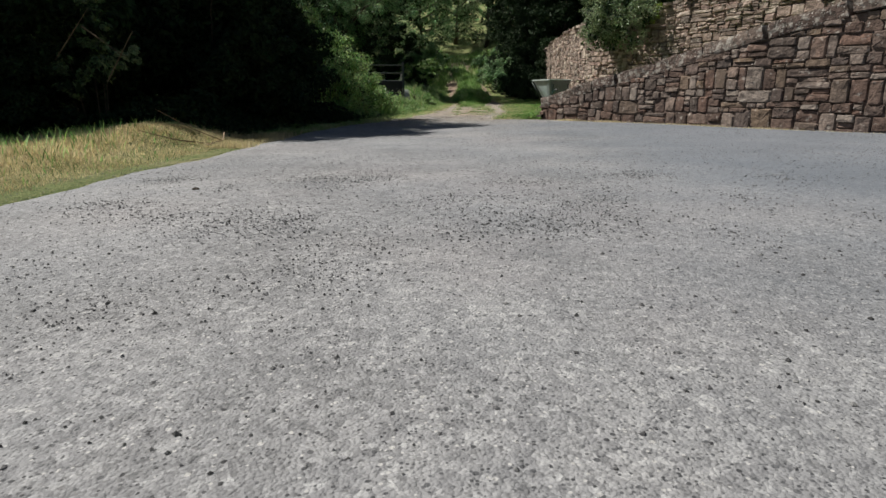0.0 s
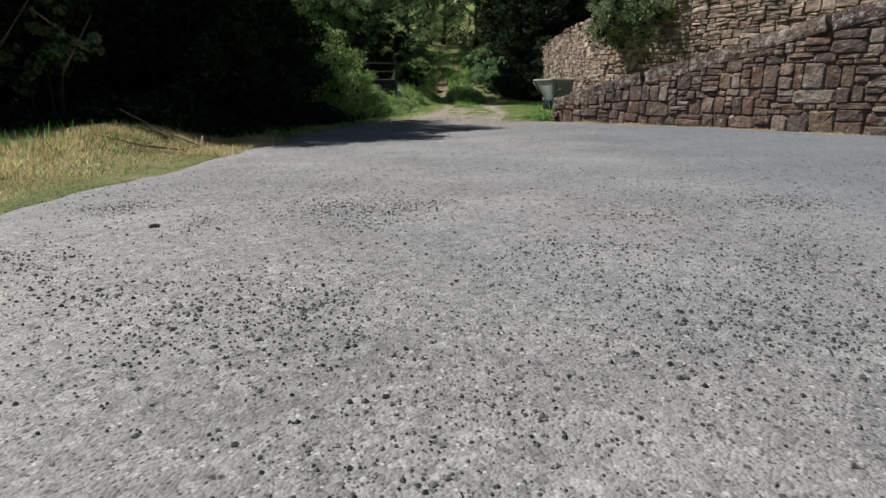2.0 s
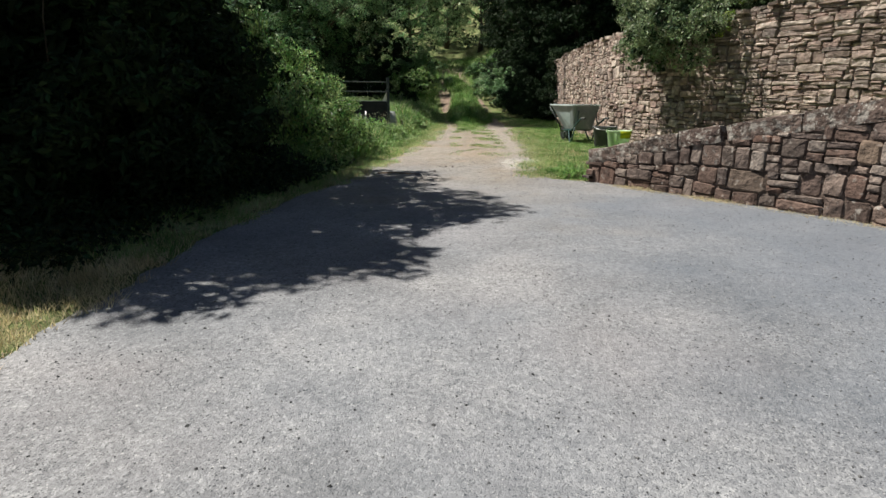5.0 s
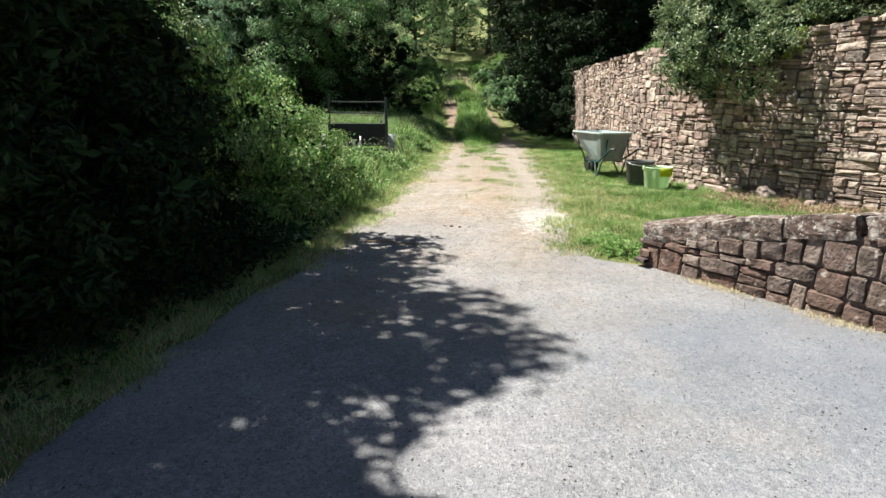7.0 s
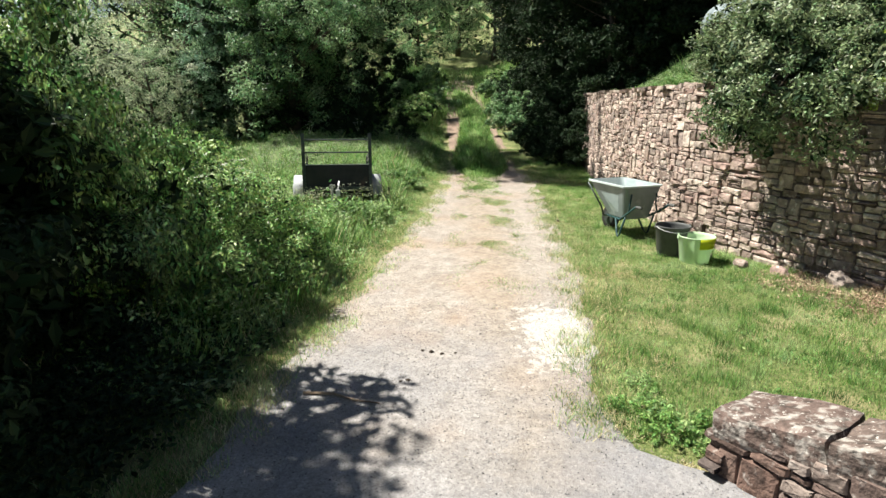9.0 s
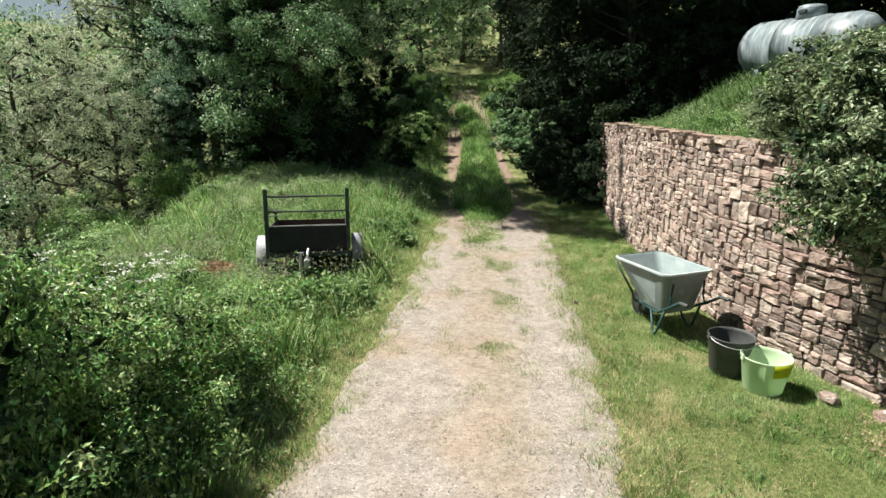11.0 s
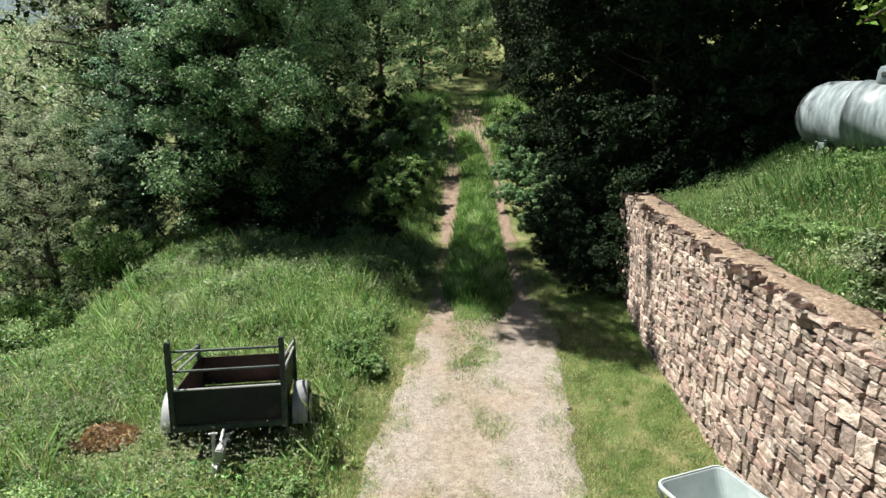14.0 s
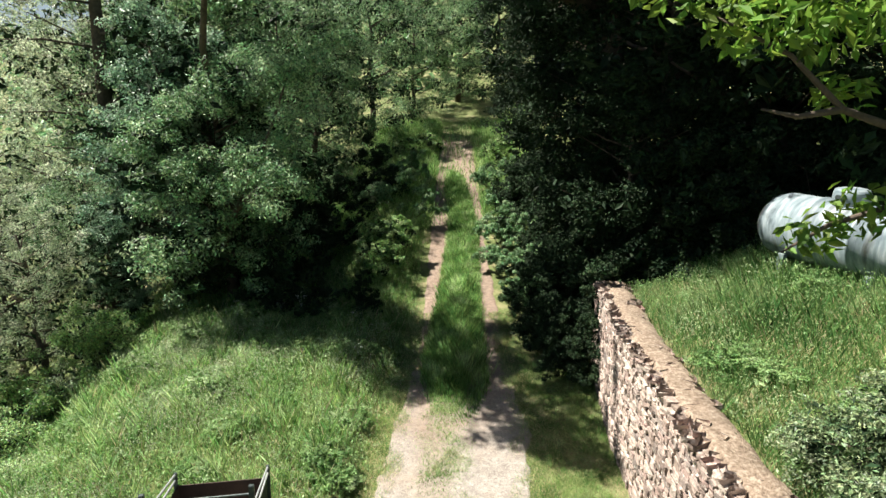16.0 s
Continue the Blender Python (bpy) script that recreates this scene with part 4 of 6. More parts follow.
v, f = leaf_cloud(tips, r_.uniform(0.7, 1.1, len(tips)), 20000, 0.13, 58, fill=0.6)
part("crown", mesh_np("crown", v, f, M_LEAF), M_LEAF, t)
track_bush = bush("roadside_shrub", "grey-green shrub beside the wheel tracks", at(2.8, 25.0, 0), 0.5, 1.3, 1.5, 12000, 0.03, M_LEAF, 61)
for x, y, a, k in ((2.6, 27.4, 10, 1.0), (2.75, 23.6, 20, 0.75), (-0.6, 30.2, 80, 1.1), (2.8, 30.4, 0, 1.1), (2.8, 33.5, 40, 1.2), (2.55, 26.2, 70, 0.8), (2.65, 28.8, 120, 0.9), (-0.6, 33.5, 10, 1.2)):
    copy_thing(track_bush, at(x, y, a, k))
bank_bush = bush("bank_herbs", "sunlit yellow-green herbs on the bank beside the track", at(-0.85, 25.8, 0), 0.55, 1.0, 1.15, 9000, 0.03, M_LEAF_BRIGHT, 62, inner=500)
for x, y, a, k in ((-0.8, 27.4, 40, 1.0), (-1.3, 26.9, 200, 0.9), (3.0, 40.0, 10, 1.3), (-0.9, 41.0, 90, 1.3)):
    copy_thing(bank_bush, at(x, y, a, k))
# leaf colour darkened for the shade under trees and hedge
dark_shrub = bush("shaded_shrub", "ivy-clad shrub at the end of the wall, leaves darkened for shade", at(4.0, 23.0, 0), 1.0, 1.2, 2.6, 12000, 0.045, M_LEAF_SHADED, 63, inner=500)
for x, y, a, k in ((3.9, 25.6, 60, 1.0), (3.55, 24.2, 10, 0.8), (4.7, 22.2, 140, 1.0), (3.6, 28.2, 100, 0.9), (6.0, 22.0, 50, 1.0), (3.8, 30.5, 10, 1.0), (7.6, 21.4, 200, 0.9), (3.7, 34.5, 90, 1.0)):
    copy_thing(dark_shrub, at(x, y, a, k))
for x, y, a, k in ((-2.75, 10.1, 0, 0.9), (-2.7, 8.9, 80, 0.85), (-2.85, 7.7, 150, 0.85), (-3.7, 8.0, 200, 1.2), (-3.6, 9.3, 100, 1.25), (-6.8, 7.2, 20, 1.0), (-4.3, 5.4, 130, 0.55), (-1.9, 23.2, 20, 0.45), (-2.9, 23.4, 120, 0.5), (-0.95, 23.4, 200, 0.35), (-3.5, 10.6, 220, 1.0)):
    tagged(copy_thing(dark_shrub, at(x, y, a, k)), "shrub beside the drive, leaf colour darkened for the hedge's shade")
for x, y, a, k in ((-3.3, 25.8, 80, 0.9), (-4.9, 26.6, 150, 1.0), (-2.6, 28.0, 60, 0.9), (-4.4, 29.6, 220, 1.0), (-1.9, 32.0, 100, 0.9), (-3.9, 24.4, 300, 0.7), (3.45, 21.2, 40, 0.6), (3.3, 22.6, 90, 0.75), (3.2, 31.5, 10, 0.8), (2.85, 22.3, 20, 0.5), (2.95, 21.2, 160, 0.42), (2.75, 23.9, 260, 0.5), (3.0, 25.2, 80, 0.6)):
    tagged(copy_thing(dark_shrub, at(x, y, a, k)), "undergrowth shrub below the trees, its shade put into leaf colour")
lit_shrub = bush("hedge_shrub", "grey-leaved shrub with dry twigs at the hedge's sunny edge", at(-3.45, 6.3), 0.55, 0.4, 1.3, 6000, 0.032, M_LEAF_GREY, 64, clumps=22, inner=400)
for i, (a, b) in enumerate((((-0.2, -0.3, 0.7), (0.25, -0.42, 1.15)), ((0.3, -0.35, 0.5), (0.62, -0.4, 0.95)), ((0.1, -0.3, 1.0), (0.5, -0.35, 0.72)))):
    part("twig", bar(bmesh.new(), a, b, 0.008, 0.003, 5), M_DRYSTICK, lit_shrub, "bare pale dry twig")
# shrubs that hang over the high wall
wall_shrub = bush("wall_shrub", "leafy shrub hanging over the stone wall", pose(3.78, 13.1, 1.3), 0.7, 0.85, 1.75, 22000, 0.0265, M_LEAF_GREY, 71, clumps=110, root=(0.55, 0.25, 1.05), inner=1600)
for x, y, z, a, k, kz in ((4.2, 14.0, 1.9, 90, 1.0, 0.8), (3.80, 14.2, 2.1, 170, 0.72, 0.62), (4.65, 15.6, 1.9, 250, 0.85, 0.7), (4.6, 13.2, 1.95, 10, 0.9, 0.75), (5.35, 12.6, 1.8, 200, 0.95, 0.75), (5.6, 12.6, 2.1, 300, 1.2, 0.75), (6.0, 11.5, 2.0, 40, 1.0, 0.7), (4.72, 12.85, 1.75, 120, 0.62, 0.6), (5.3, 14.2, 2.2, 160, 1.1, 0.5), (5.9, 13.4, 2.3, 30, 1.1, 0.65), (6.5, 10.4, 2.1, 200, 1.2, 0.9), (6.8, 12.3, 2.6, 130, 1.3, 0.6)):
    copy_thing(wall_shrub, pose(x, y, z, 0, 0, a) @ Matrix.Diagonal((k, k, kz, 1)))
bush("box_bush", "bright yellow-green box bush above the stone wall", pose(4.5, 12.75, 1.9), 0.42, 0.42, 0.6, 7000, 0.02, M_LEAF_LIME, 73, clumps=30, inner=500)
# far wood on the rising ground, one mass
fx, fr, rr = [], [], np.random.default_rng(5)
for _ in range(900):
    x, y = rr.uniform(-120, 90), rr.uniform(52, 170)
    if x < -25 and rr.random() < 0.4:
        y = rr.uniform(20, 90)
    fx.append((x, y, float(land(x, y)) + rr.uniform(1, 6)))
    fr.append(rr.uniform(1.6, 3.2))
v, f = leaf_cloud(fx, fr, 56000, 0.5, 5, flat=1.1, fill=0.1)
tagged(new("far_wood", mesh_np("far_wood", v, f, M_LEAF)), "wooded hillside beyond the track", "trees", kind="stuff")


def blades(name, n, region, h, w, mat, seed, label, bend=0.6, x0=-6, x1=7, y0=2, y1=32, tries=4):
    """Grass: single bent blades strewn where region(x, y) gives a density and height factor."""
    r = np.random.default_rng(seed)
    x, y = r.uniform(x0, x1, n * tries), r.uniform(y0, y1, n * tries)
    dens, tall = region(x, y)
    keep = np.where(r.random(n * tries) < dens)[0][:n]
    x, y, tall = x[keep], y[keep], tall[keep]
    z = land(x, y)
    k = len(x)
    a = r.uniform(0, 2 * math.pi, k)
    hh = h * tall * r.uniform(0.5, 1.25, k)
    ww = w * r.uniform(0.6, 1.3, k)
    lx, ly = np.cos(a), np.sin(a)
    tb = r.uniform(0.1, bend, k) * hh
    ta = r.uniform(0, 2 * math.pi, k)
    bx, by = np.cos(ta) * tb, np.sin(ta) * tb
    foot_a, foot_b = np.stack([x - lx * ww, y - ly * ww, z - 0.01], -1), np.stack([x + lx * ww, y + ly * ww, z - 0.01], -1)
    tip = np.stack([x + bx, y + by, z + hh], -1)
    if h < 0.1:
        v = np.stack([foot_a, foot_b, tip], 1).reshape(-1, 3)
        f = np.arange(k)[:, None] * 3 + np.array([[0, 1, 2]])
    else:
        elbow = np.stack([x + bx * 0.5 + lx * ww * 0.8, y + by * 0.5 + ly * ww * 0.8, z + hh * 0.58], -1)
        v = np.stack([foot_a, foot_b, elbow, tip], 1).reshape(-1, 3)
        f = np.arange(k)[:, None] * 4 + np.array([[0, 1, 2, 3]])
    tagged(new(name, mesh_np(name, v, f, mat)), label, "grass", kind="stuff")


def rag(x, y, s=1.0):
    return 0.5 + 0.5 * np.sin(2.3 * s * x + 1.1 * np.sin(1.7 * s * y)) * np.sin(1.9 * s * y + 0.8 * np.sin(2.6 * s * x))


def left_meadow(x, y):
    off = along(LEFT_EDGE, y) - x
    d = smooth(-0.05, 0.35, off) * (y > 9.5)
    clear = 0.3 + 0.7 * smooth(0.35, 0.8, np.hypot((x + 1.5) / 1.2, y - 15.95))
    return d * np.where(np.hypot(x + 1.4, y - 16.8) < 0.75, 0.25, 1), (0.4 + 0.85 * smooth(0.0, 0.7, off)) * (0.5 + 0.5 * rag(x, y) + 0.7 * smooth(0.55, 0.95, 0.5 * rag(x, y, 3.7) + 0.5 * rag(x + 2, y, 1.9))) * clear * (0.08 + 0.92 * smooth(0.34, 0.6, np.hypot(x + 2.94, 1.3 * (y - 16.4)))) * (0.3 + 0.7 * smooth(10, 12, y)) * np.where((np.abs(x + 1.6) < 0.68) & (np.abs(y - 16.9) < 0.8), 0.4, 1)


def left_verge(x, y):
    off = along(LEFT_EDGE, y) - x
    return smooth(-0.1, 0.2, off) * smooth(2.5, 1.5, off) * smooth(6.6, 5.9, y), 0.3 + 0.9 * rag(x, y) * smooth(0.2, 0.7, off)


def dryness(x, y):
    return 0.55 * rag(x * 0.8 + 2, y * 0.5 + 1) + 0.3 * rag(x, y, 2.3) + 0.15 * rag(x, y, 5.1)


def right_lawn(x, y):
    off = x - along(RIGHT_EDGE, y)
    d2, _ = side_of(UP_WALL, x, y)
    d1, _ = side_of(LOW_WALL, x, y)
    return smooth(-0.08, 0.3, off) * (d2 < -0.02) * ((y > 9.5) | (d1 > 0.3)) * (0.2 + 0.8 * smooth(0.75, 0.45, dryness(x, y))) * (y < 22), 0.3 + 0.4 * rag(x, y) + 1.0 * smooth(0.5, 0.9, 0.6 * rag(x, y, 6.5) + 0.4 * rag(x + 3, y + 1, 3.1))


def dry_lawn(x, y):
    d, tall = right_lawn(x, y)
    return (d > 0) * smooth(-0.08, 0.3, x - along(RIGHT_EDGE, y)) * (0.12 + 0.88 * smooth(0.4, 0.7, dryness(x, y))), tall


def terrace(x, y):
    d2, _ = side_of(UP_WALL, x, y)
    return smooth(0.4, 0.9, d2) * (y < 24), 0.4 + 0.8 * rag(x, y) + 0.35 * smooth(15.5, 17.5, y) * smooth(0.9, 1.6, d2) + 1.0 * np.exp(-((x - 5.7) / 0.9) ** 2 - ((y - 19.4) / 1.2) ** 2)


def middle_strip(x, y):
    c = np.interp(y, [16, 18.4, 20.5, 21.5, 25, 30, 37], [0.85, 0.93, 1.1, 1.05, 1.16, 1.32, 1.0])
    wd = np.interp(y, [15, 18.4, 20, 21.0, 25, 37], [0.1, 0.4, 0.42, 0.66, 0.56, 0.42])
    q = np.abs(x - c) / wd
    return smooth(1.05, 0.75, q) * smooth(17.0, 18.8, y), (0.16 + 0.94 * smooth(19.7, 21.4, y)) * (1.1 - 0.5 * q) * (0.5 + 0.7 * rag(x, y, 2.5))


blades("meadow_grass", 170000, left_meadow, 0.25, 0.0034, M_GRASS, 81, "tall green meadow grass on the mound", x0=-7.5, x1=0.6, y0=9.5, y1=36)
blades("verge_grass", 4000, left_verge, 0.11, 0.0028, M_GRASS, 82, "green grass on the verge", x0=-5, x1=-1, y0=1, y1=10)
blades("verge_straw", 85000, left_verge, 0.055, 0.0036, M_STRAW, 83, "dry straw-coloured grass on the verge", x0=-3.6, x1=-1.5, y0=1.5, y1=7, bend=1.6)
blades("terrace_straw", 30000, terrace, 0.12, 0.0025, M_STRAW, 76, "dry stalks in the long grass", x0=3.4, x1=9, y0=11, y1=24, bend=1.0)
blades("meadow_straw", 7000, left_meadow, 0.26, 0.0013, M_STRAW, 77, "pale seed stalks in the meadow", x0=-7.5, x1=0.6, y0=9.5, y1=30)
blades("lawn_grass", 200000, right_lawn, 0.062, 0.0028, M_GRASS, 84, "short green grass below the wall", x0=1, x1=6, y0=7, y1=22)
blades("lawn_straw", 70000, dry_lawn, 0.04, 0.0022, M_STRAW, 85, "dry patches in the short grass", x0=1, x1=6, y0=7, y1=22, bend=1.6)
# blade colour is darkened for the shade near the tank
blades("terrace_grass", 90000, terrace, 0.2, 0.0038, M_GRASS_DARK_SHADED, 86, "long grass on the terrace above the wall", x0=3.4, x1=9, y0=11, y1=24)
def clearing(x, y):
    return np.where((x > along(LEFT_EDGE, y)) & (x < along(RIGHT_EDGE, y)), 0.15, 1.0), 0.5 + 0.8 * rag(x, y, 0.8)


blades("clearing_grass", 40000, clearing, 0.4, 0.01, M_GRASS, 79, "sunlit tall grass where the track leaves the trees", x0=-3.5, x1=5, y0=30, y1=50)
blades("strip_grass", 70000, middle_strip, 0.32, 0.0045, M_GRASS, 87, "grass strip between the wheel tracks", x0=0.2, x1=2.2, y0=15, y1=37)

def edges(x, y):
    off = along(LEFT_EDGE, y) - x
    off2 = x - along(RIGHT_EDGE, y)
    tuft = 0.25 + 0.75 * smooth(0.3, 0.7, 0.6 * rag(x, y, 2.7) + 0.4 * rag(x, y, 6.3))
    ragged = 0.34 * (0.6 * rag(x + 1, y, 2.1) + 0.4 * rag(x, y + 2, 5.3) - 0.5)
    off, off2 = off + ragged, off2 + ragged
    d = tuft * np.maximum(smooth(-0.42, 0.08, off) * smooth(0.5, 0.15, off), smooth(-0.42, 0.08, off2) * smooth(0.35, 0.1, off2))
    d1, _ = side_of(LOW_WALL, x, y)
    return d * ((y > 9.7) | (off > -0.2)), 0.5 + 0.6 * rag(x, y, 2)


def crown_weeds(x, y):
    q = np.abs(x - np.interp(y, [10, 14, 18], [0.55, 0.75, 0.95])) / 0.42
    return smooth(1.4, 0.3, q) * smooth(11.5, 15, y) * smooth(21.5, 20, y) * smooth(0.45, 0.75, rag(x * 2.1, y * 2.1)), 0.4 + 0.5 * rag(x, y, 3)


blades("edge_green", 80000, edges, 0.075, 0.0036, M_GRASS, 78, "short green grass creeping onto the drive", x0=-2.5, x1=2.8, y0=6.5, y1=24, bend=1.2, tries=12)
blades("edge_straw", 80000, edges, 0.06, 0.0034, M_STRAW, 88, "yellowed grass along the edges of the drive", x0=-2.5, x1=2.8, y0=5, y1=24, bend=1.4, tries=12)
blades("crown_green", 14000, crown_weeds, 0.06, 0.0036, M_GRASS, 75, "sparse green weeds in the middle of the track", x0=0, x1=1.6, y0=11, y1=22, bend=1.2, tries=16)
blades("crown_weeds", 34000, crown_weeds, 0.045, 0.003, M_STRAW, 89, "sparse dry weeds in the middle of the track", x0=0, x1=1.6, y0=11, y1=22, bend=1.6)


def leaf_litter(name, n, region, size, mat, seed, label, x0, x1, y0, y1, h):
    """Broad weed leaves strewn through the grass at several heights."""
    r = np.random.default_rng(seed)
    x, y = r.uniform(x0, x1, n * 4), r.uniform(y0, y1, n * 4)
    dens, tall = region(x, y)
    keep = np.where(r.random(n * 4) < dens)[0][:n]
    x, y, tall = x[keep], y[keep], tall[keep]
    c = np.stack([x, y, land(x, y) + h * tall * r.uniform(0.2, 1.0, len(x))], -1)
    v, f = leaf_cloud(c, np.full(len(c), 0.02), len(c), size, seed, up=1.1)
    tagged(new(name, mesh_np(name, v, f, mat)), label, "plants", kind="stuff")


def weed_patch(x, y):
    d, tall = left_meadow(x, y)
    return d * (0.35 + 0.65 * smooth(0.3, 0.7, rag(x * 0.6 + 3, y * 0.6))), tall


leaf_litter("meadow_weeds", 110000, weed_patch, 0.024, M_WEED, 90, "broad-leaved weeds in the meadow", -8, 0.4, 10, 27, 0.3)
leaf_litter("lawn_weeds", 16000, lambda x, y: (right_lawn(x, y)[0] * smooth(0.6, 0.85, rag(x * 1.7, y * 1.7 + 4)), 1 + 0 * x), 0.015, M_GRASS_DARK_SHADED, 99, "dark broad-leaved weeds in the short grass", 1, 6, 8, 22, 0.04)
leaf_litter("terrace_weeds", 60000, terrace, 0.016, M_WEED, 92, "broad-leaved weeds on the terrace", 3.6, 8, 11, 22, 0.24)



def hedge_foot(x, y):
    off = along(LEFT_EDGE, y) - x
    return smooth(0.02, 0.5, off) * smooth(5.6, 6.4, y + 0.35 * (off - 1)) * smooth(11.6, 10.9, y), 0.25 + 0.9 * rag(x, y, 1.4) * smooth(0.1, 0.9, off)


# dark leaves added over the verge to imitate the hedge's shade
leaf_litter("hedge_ivy", 32000, hedge_foot, 0.032, M_LEAF_SHADED, 101, "low dark leaves added along the foot of the hedge for its shade", -4.2, -1.0, 5.4, 11.6, 0.3)


def bramble_patch(x, y):
    off = along(LEFT_EDGE, y) - x
    return smooth(0.55, 1.1, off + 0.35 * np.sin(2.1 * y)) * smooth(16.3, 14.6, y + 0.5 * off) * smooth(0.25, 0.55, rag(x * 0.8, y * 0.8)), 0.5 + 0.8 * rag(x, y, 1.3)


leaf_litter("ground_brambles", 45000, bramble_patch, 0.03, M_LEAF_BRIGHT, 102, "low brambles and ground elder over the bank", -6, -0.8, 11.8, 16.5, 0.42)


def seed_patch(x, y):
    off = along(LEFT_EDGE, y) - x
    return smooth(0.3, 1.0, off) * smooth(0.35, 0.75, rag(x * 0.7 + 1, y * 0.7 + 2)) * (y > 15.5) * (x > -5.5), 0.6 + 0.5 * rag(x, y)


leaf_litter("seed_heads", 34000, seed_patch, 0.012, M_SEED, 103, "pale grass seed heads over the mound", -5.5, 0.2, 15.5, 24, 0.42)


def umbel(m):
    """A cow-parsley stalk with flat heads of tiny white flowers."""
    r = np.random.default_rng(104)
    t = empty("cow_parsley", m, "cow parsley stalk with flat white flower heads", "flower", "cow parsley by the track")
    part("stalk", tube(bmesh.new(), [(0, 0, -0.05), (0.02, 0.01, 0.4), (0.0, 0.03, 0.78)], [0.006, 0.005, 0.003], 5), M_WEED, t)
    for x, y, z, k in ((0, 0.03, 0.8, 1.0), (0.12, -0.02, 0.72, 0.7), (-0.1, 0.08, 0.68, 0.75)):
        bm = bmesh.new()
        bar(bm, (0.0, 0.02, 0.45), (x, y, z - 0.02), 0.003, 0.002, 5)
        for _ in range(26):
            a, q = r.uniform(0, 6.28), 0.07 * k * math.sqrt(r.random())
            c = Vector((x + q * math.cos(a), y + q * math.sin(a), z + r.uniform(-0.008, 0.008)))
            bmesh.ops.create_circle(bm, cap_ends=True, segments=5, radius=0.0075, matrix=Matrix.Translation(c) @ pose(0, 0, 0, r.normal(0, 18), r.normal(0, 18), 0))
        part("flower_head", bm, M_PETAL, t, "flat head of white florets")
    return t


flower = umbel(at(-2.3, 13.3))
r_ = np.random.default_rng(105)
for _ in range(20):
    x, y = r_.uniform(-3.6, -1.6), r_.uniform(12.4, 14.4)
    k = r_.uniform(1.0, 1.45)
    copy_thing(flower, at(x, y, r_.uniform(0, 360), k))
for x, y in ((-1.5, 22.9), (-2.1, 22.7), (-2.6, 22.9), (-1.0, 22.4), (-0.7, 21.2), (-3.3, 22.3)):
    copy_thing(flower, at(x, y, r_.uniform(0, 360), r_.uniform(0.5, 0.9)))


def wall_foot(x, y):
    d, s = side_of(UP_WALL, x, y)
    return smooth(-1.0, -0.35, d) * (d < 0.02) * smooth(8.6, 9.4, s), 0.5 + 0.8 * rag(x, y, 2)


blades("dead_grass", 9000, wall_foot, 0.09, 0.0025, M_BROWN, 93, "brown dead grass and twigs at the foot of the wall", x0=3.2, x1=6.5, y0=9, y1=14.5, bend=1.2)
leaf_litter("track_litter", 5000, crown_weeds, 0.016, M_BROWN, 74, "brown leaf litter along the middle of the track", 0, 1.8, 10, 22, 0.02)
leaf_litter("dead_leaves", 20000, wall_foot, 0.015, M_BROWN, 94, "brown dead leaves at the foot of the wall", 3.2, 6.5, 9, 14.5, 0.05)
weed_end = bush("weed_clump", "small clump of broad green weeds at the wall end", at(1.56, 9.8), 0.2, 0.2, 0.13, 1900, 0.015, M_GRASS, 95, clumps=16, category="weed")
for x, y, a, k in ((1.42, 10.05, 60, 0.8), (1.8, 9.78, 140, 0.9), (1.5, 10.35, 200, 0.6), (1.68, 9.62, 20, 0.6)):
    copy_thing(weed_end, at(x, y, a, k))
tall_weed = bush("tall_weeds", "tall pale weeds on the crest of the mound", at(-2.2, 23.3), 0.45, 0.4, 0.5, 2600, 0.03, M_WEED, 96, clumps=18, category="weed")
for x, y, a, k in ((-3.1, 22.6, 60, 0.9), (-3.9, 21.9, 110, 1.0), (-1.5, 22.9, 200, 0.8), (-2.7, 21.7, 10, 0.7), (-0.75, 21.6, 80, 0.75), (-1.0, 26.0, 300, 1.1), (-1.3, 27.6, 20, 1.2), (-0.9, 24.9, 160, 0.8), (-4.6, 20.8, 260, 0.9)):
    copy_thing(tall_weed, at(x, y, a, k))
r_ = np.random.default_rng(97)
for _ in range(60):
    x, y = r_.uniform(-5.2, -0.5), r_.uniform(12.5, 23.0)
    if math.hypot(x + 1.4, y - 16.9) < 1.35 or x > along(LEFT_EDGE, y) - 0.35:
        continue
    k = r_.uniform(0.5, 1.0)
    tagged(copy_thing(tall_weed, at(x, y, r_.uniform(0, 360), k, kz=k * r_.uniform(0.5, 0.9))), "clump of pale broad weeds in the meadow")


for _ in range(16):
    x, y = r_.uniform(4.0, 6.5), r_.uniform(13.0, 20.5)
    if side_of(UP_WALL, np.array(x), np.array(y))[0] < 0.8:
        continue
    k = r_.uniform(0.5, 0.95)
    tagged(copy_thing(tall_weed, at(x, y, r_.uniform(0, 360), k, kz=k * r_.uniform(0.5, 1.0))), "clump of pale broad weeds on the terrace")


def low_foot(x, y):
    d, s = side_of(LOW_WALL, x, y)
    return smooth(-0.16, -0.03, d) * (d < 0.01) * smooth(9.7, 9.5, y) * (0.3 + 0.7 * rag(x, y, 3)), 0.4 + 0.8 * rag(x, y, 2)


blades("wall_foot_straw", 18000, low_foot, 0.035, 0.003, M_STRAW, 98, "dry grass litter along the foot of the low wall", x0=1.3, x1=4.6, y0=4.2, y1=9.8, bend=2.0, tries=24)

# loose grit on the drive
r_ = np.random.default_rng(91)
n_ = 81000
gy_ = np.concatenate([r_.uniform(0.6, 4.0, n_ // 3), r_.uniform(3.0, 12, n_ // 3), r_.uniform(9.5, 22, n_ // 3)])
cl_ = r_.uniform(0.9, 3.0, 60)
cx_ = r_.uniform(-1.3, 2.2, 60)
pk_ = r_.integers(0, 60, n_ // 6)
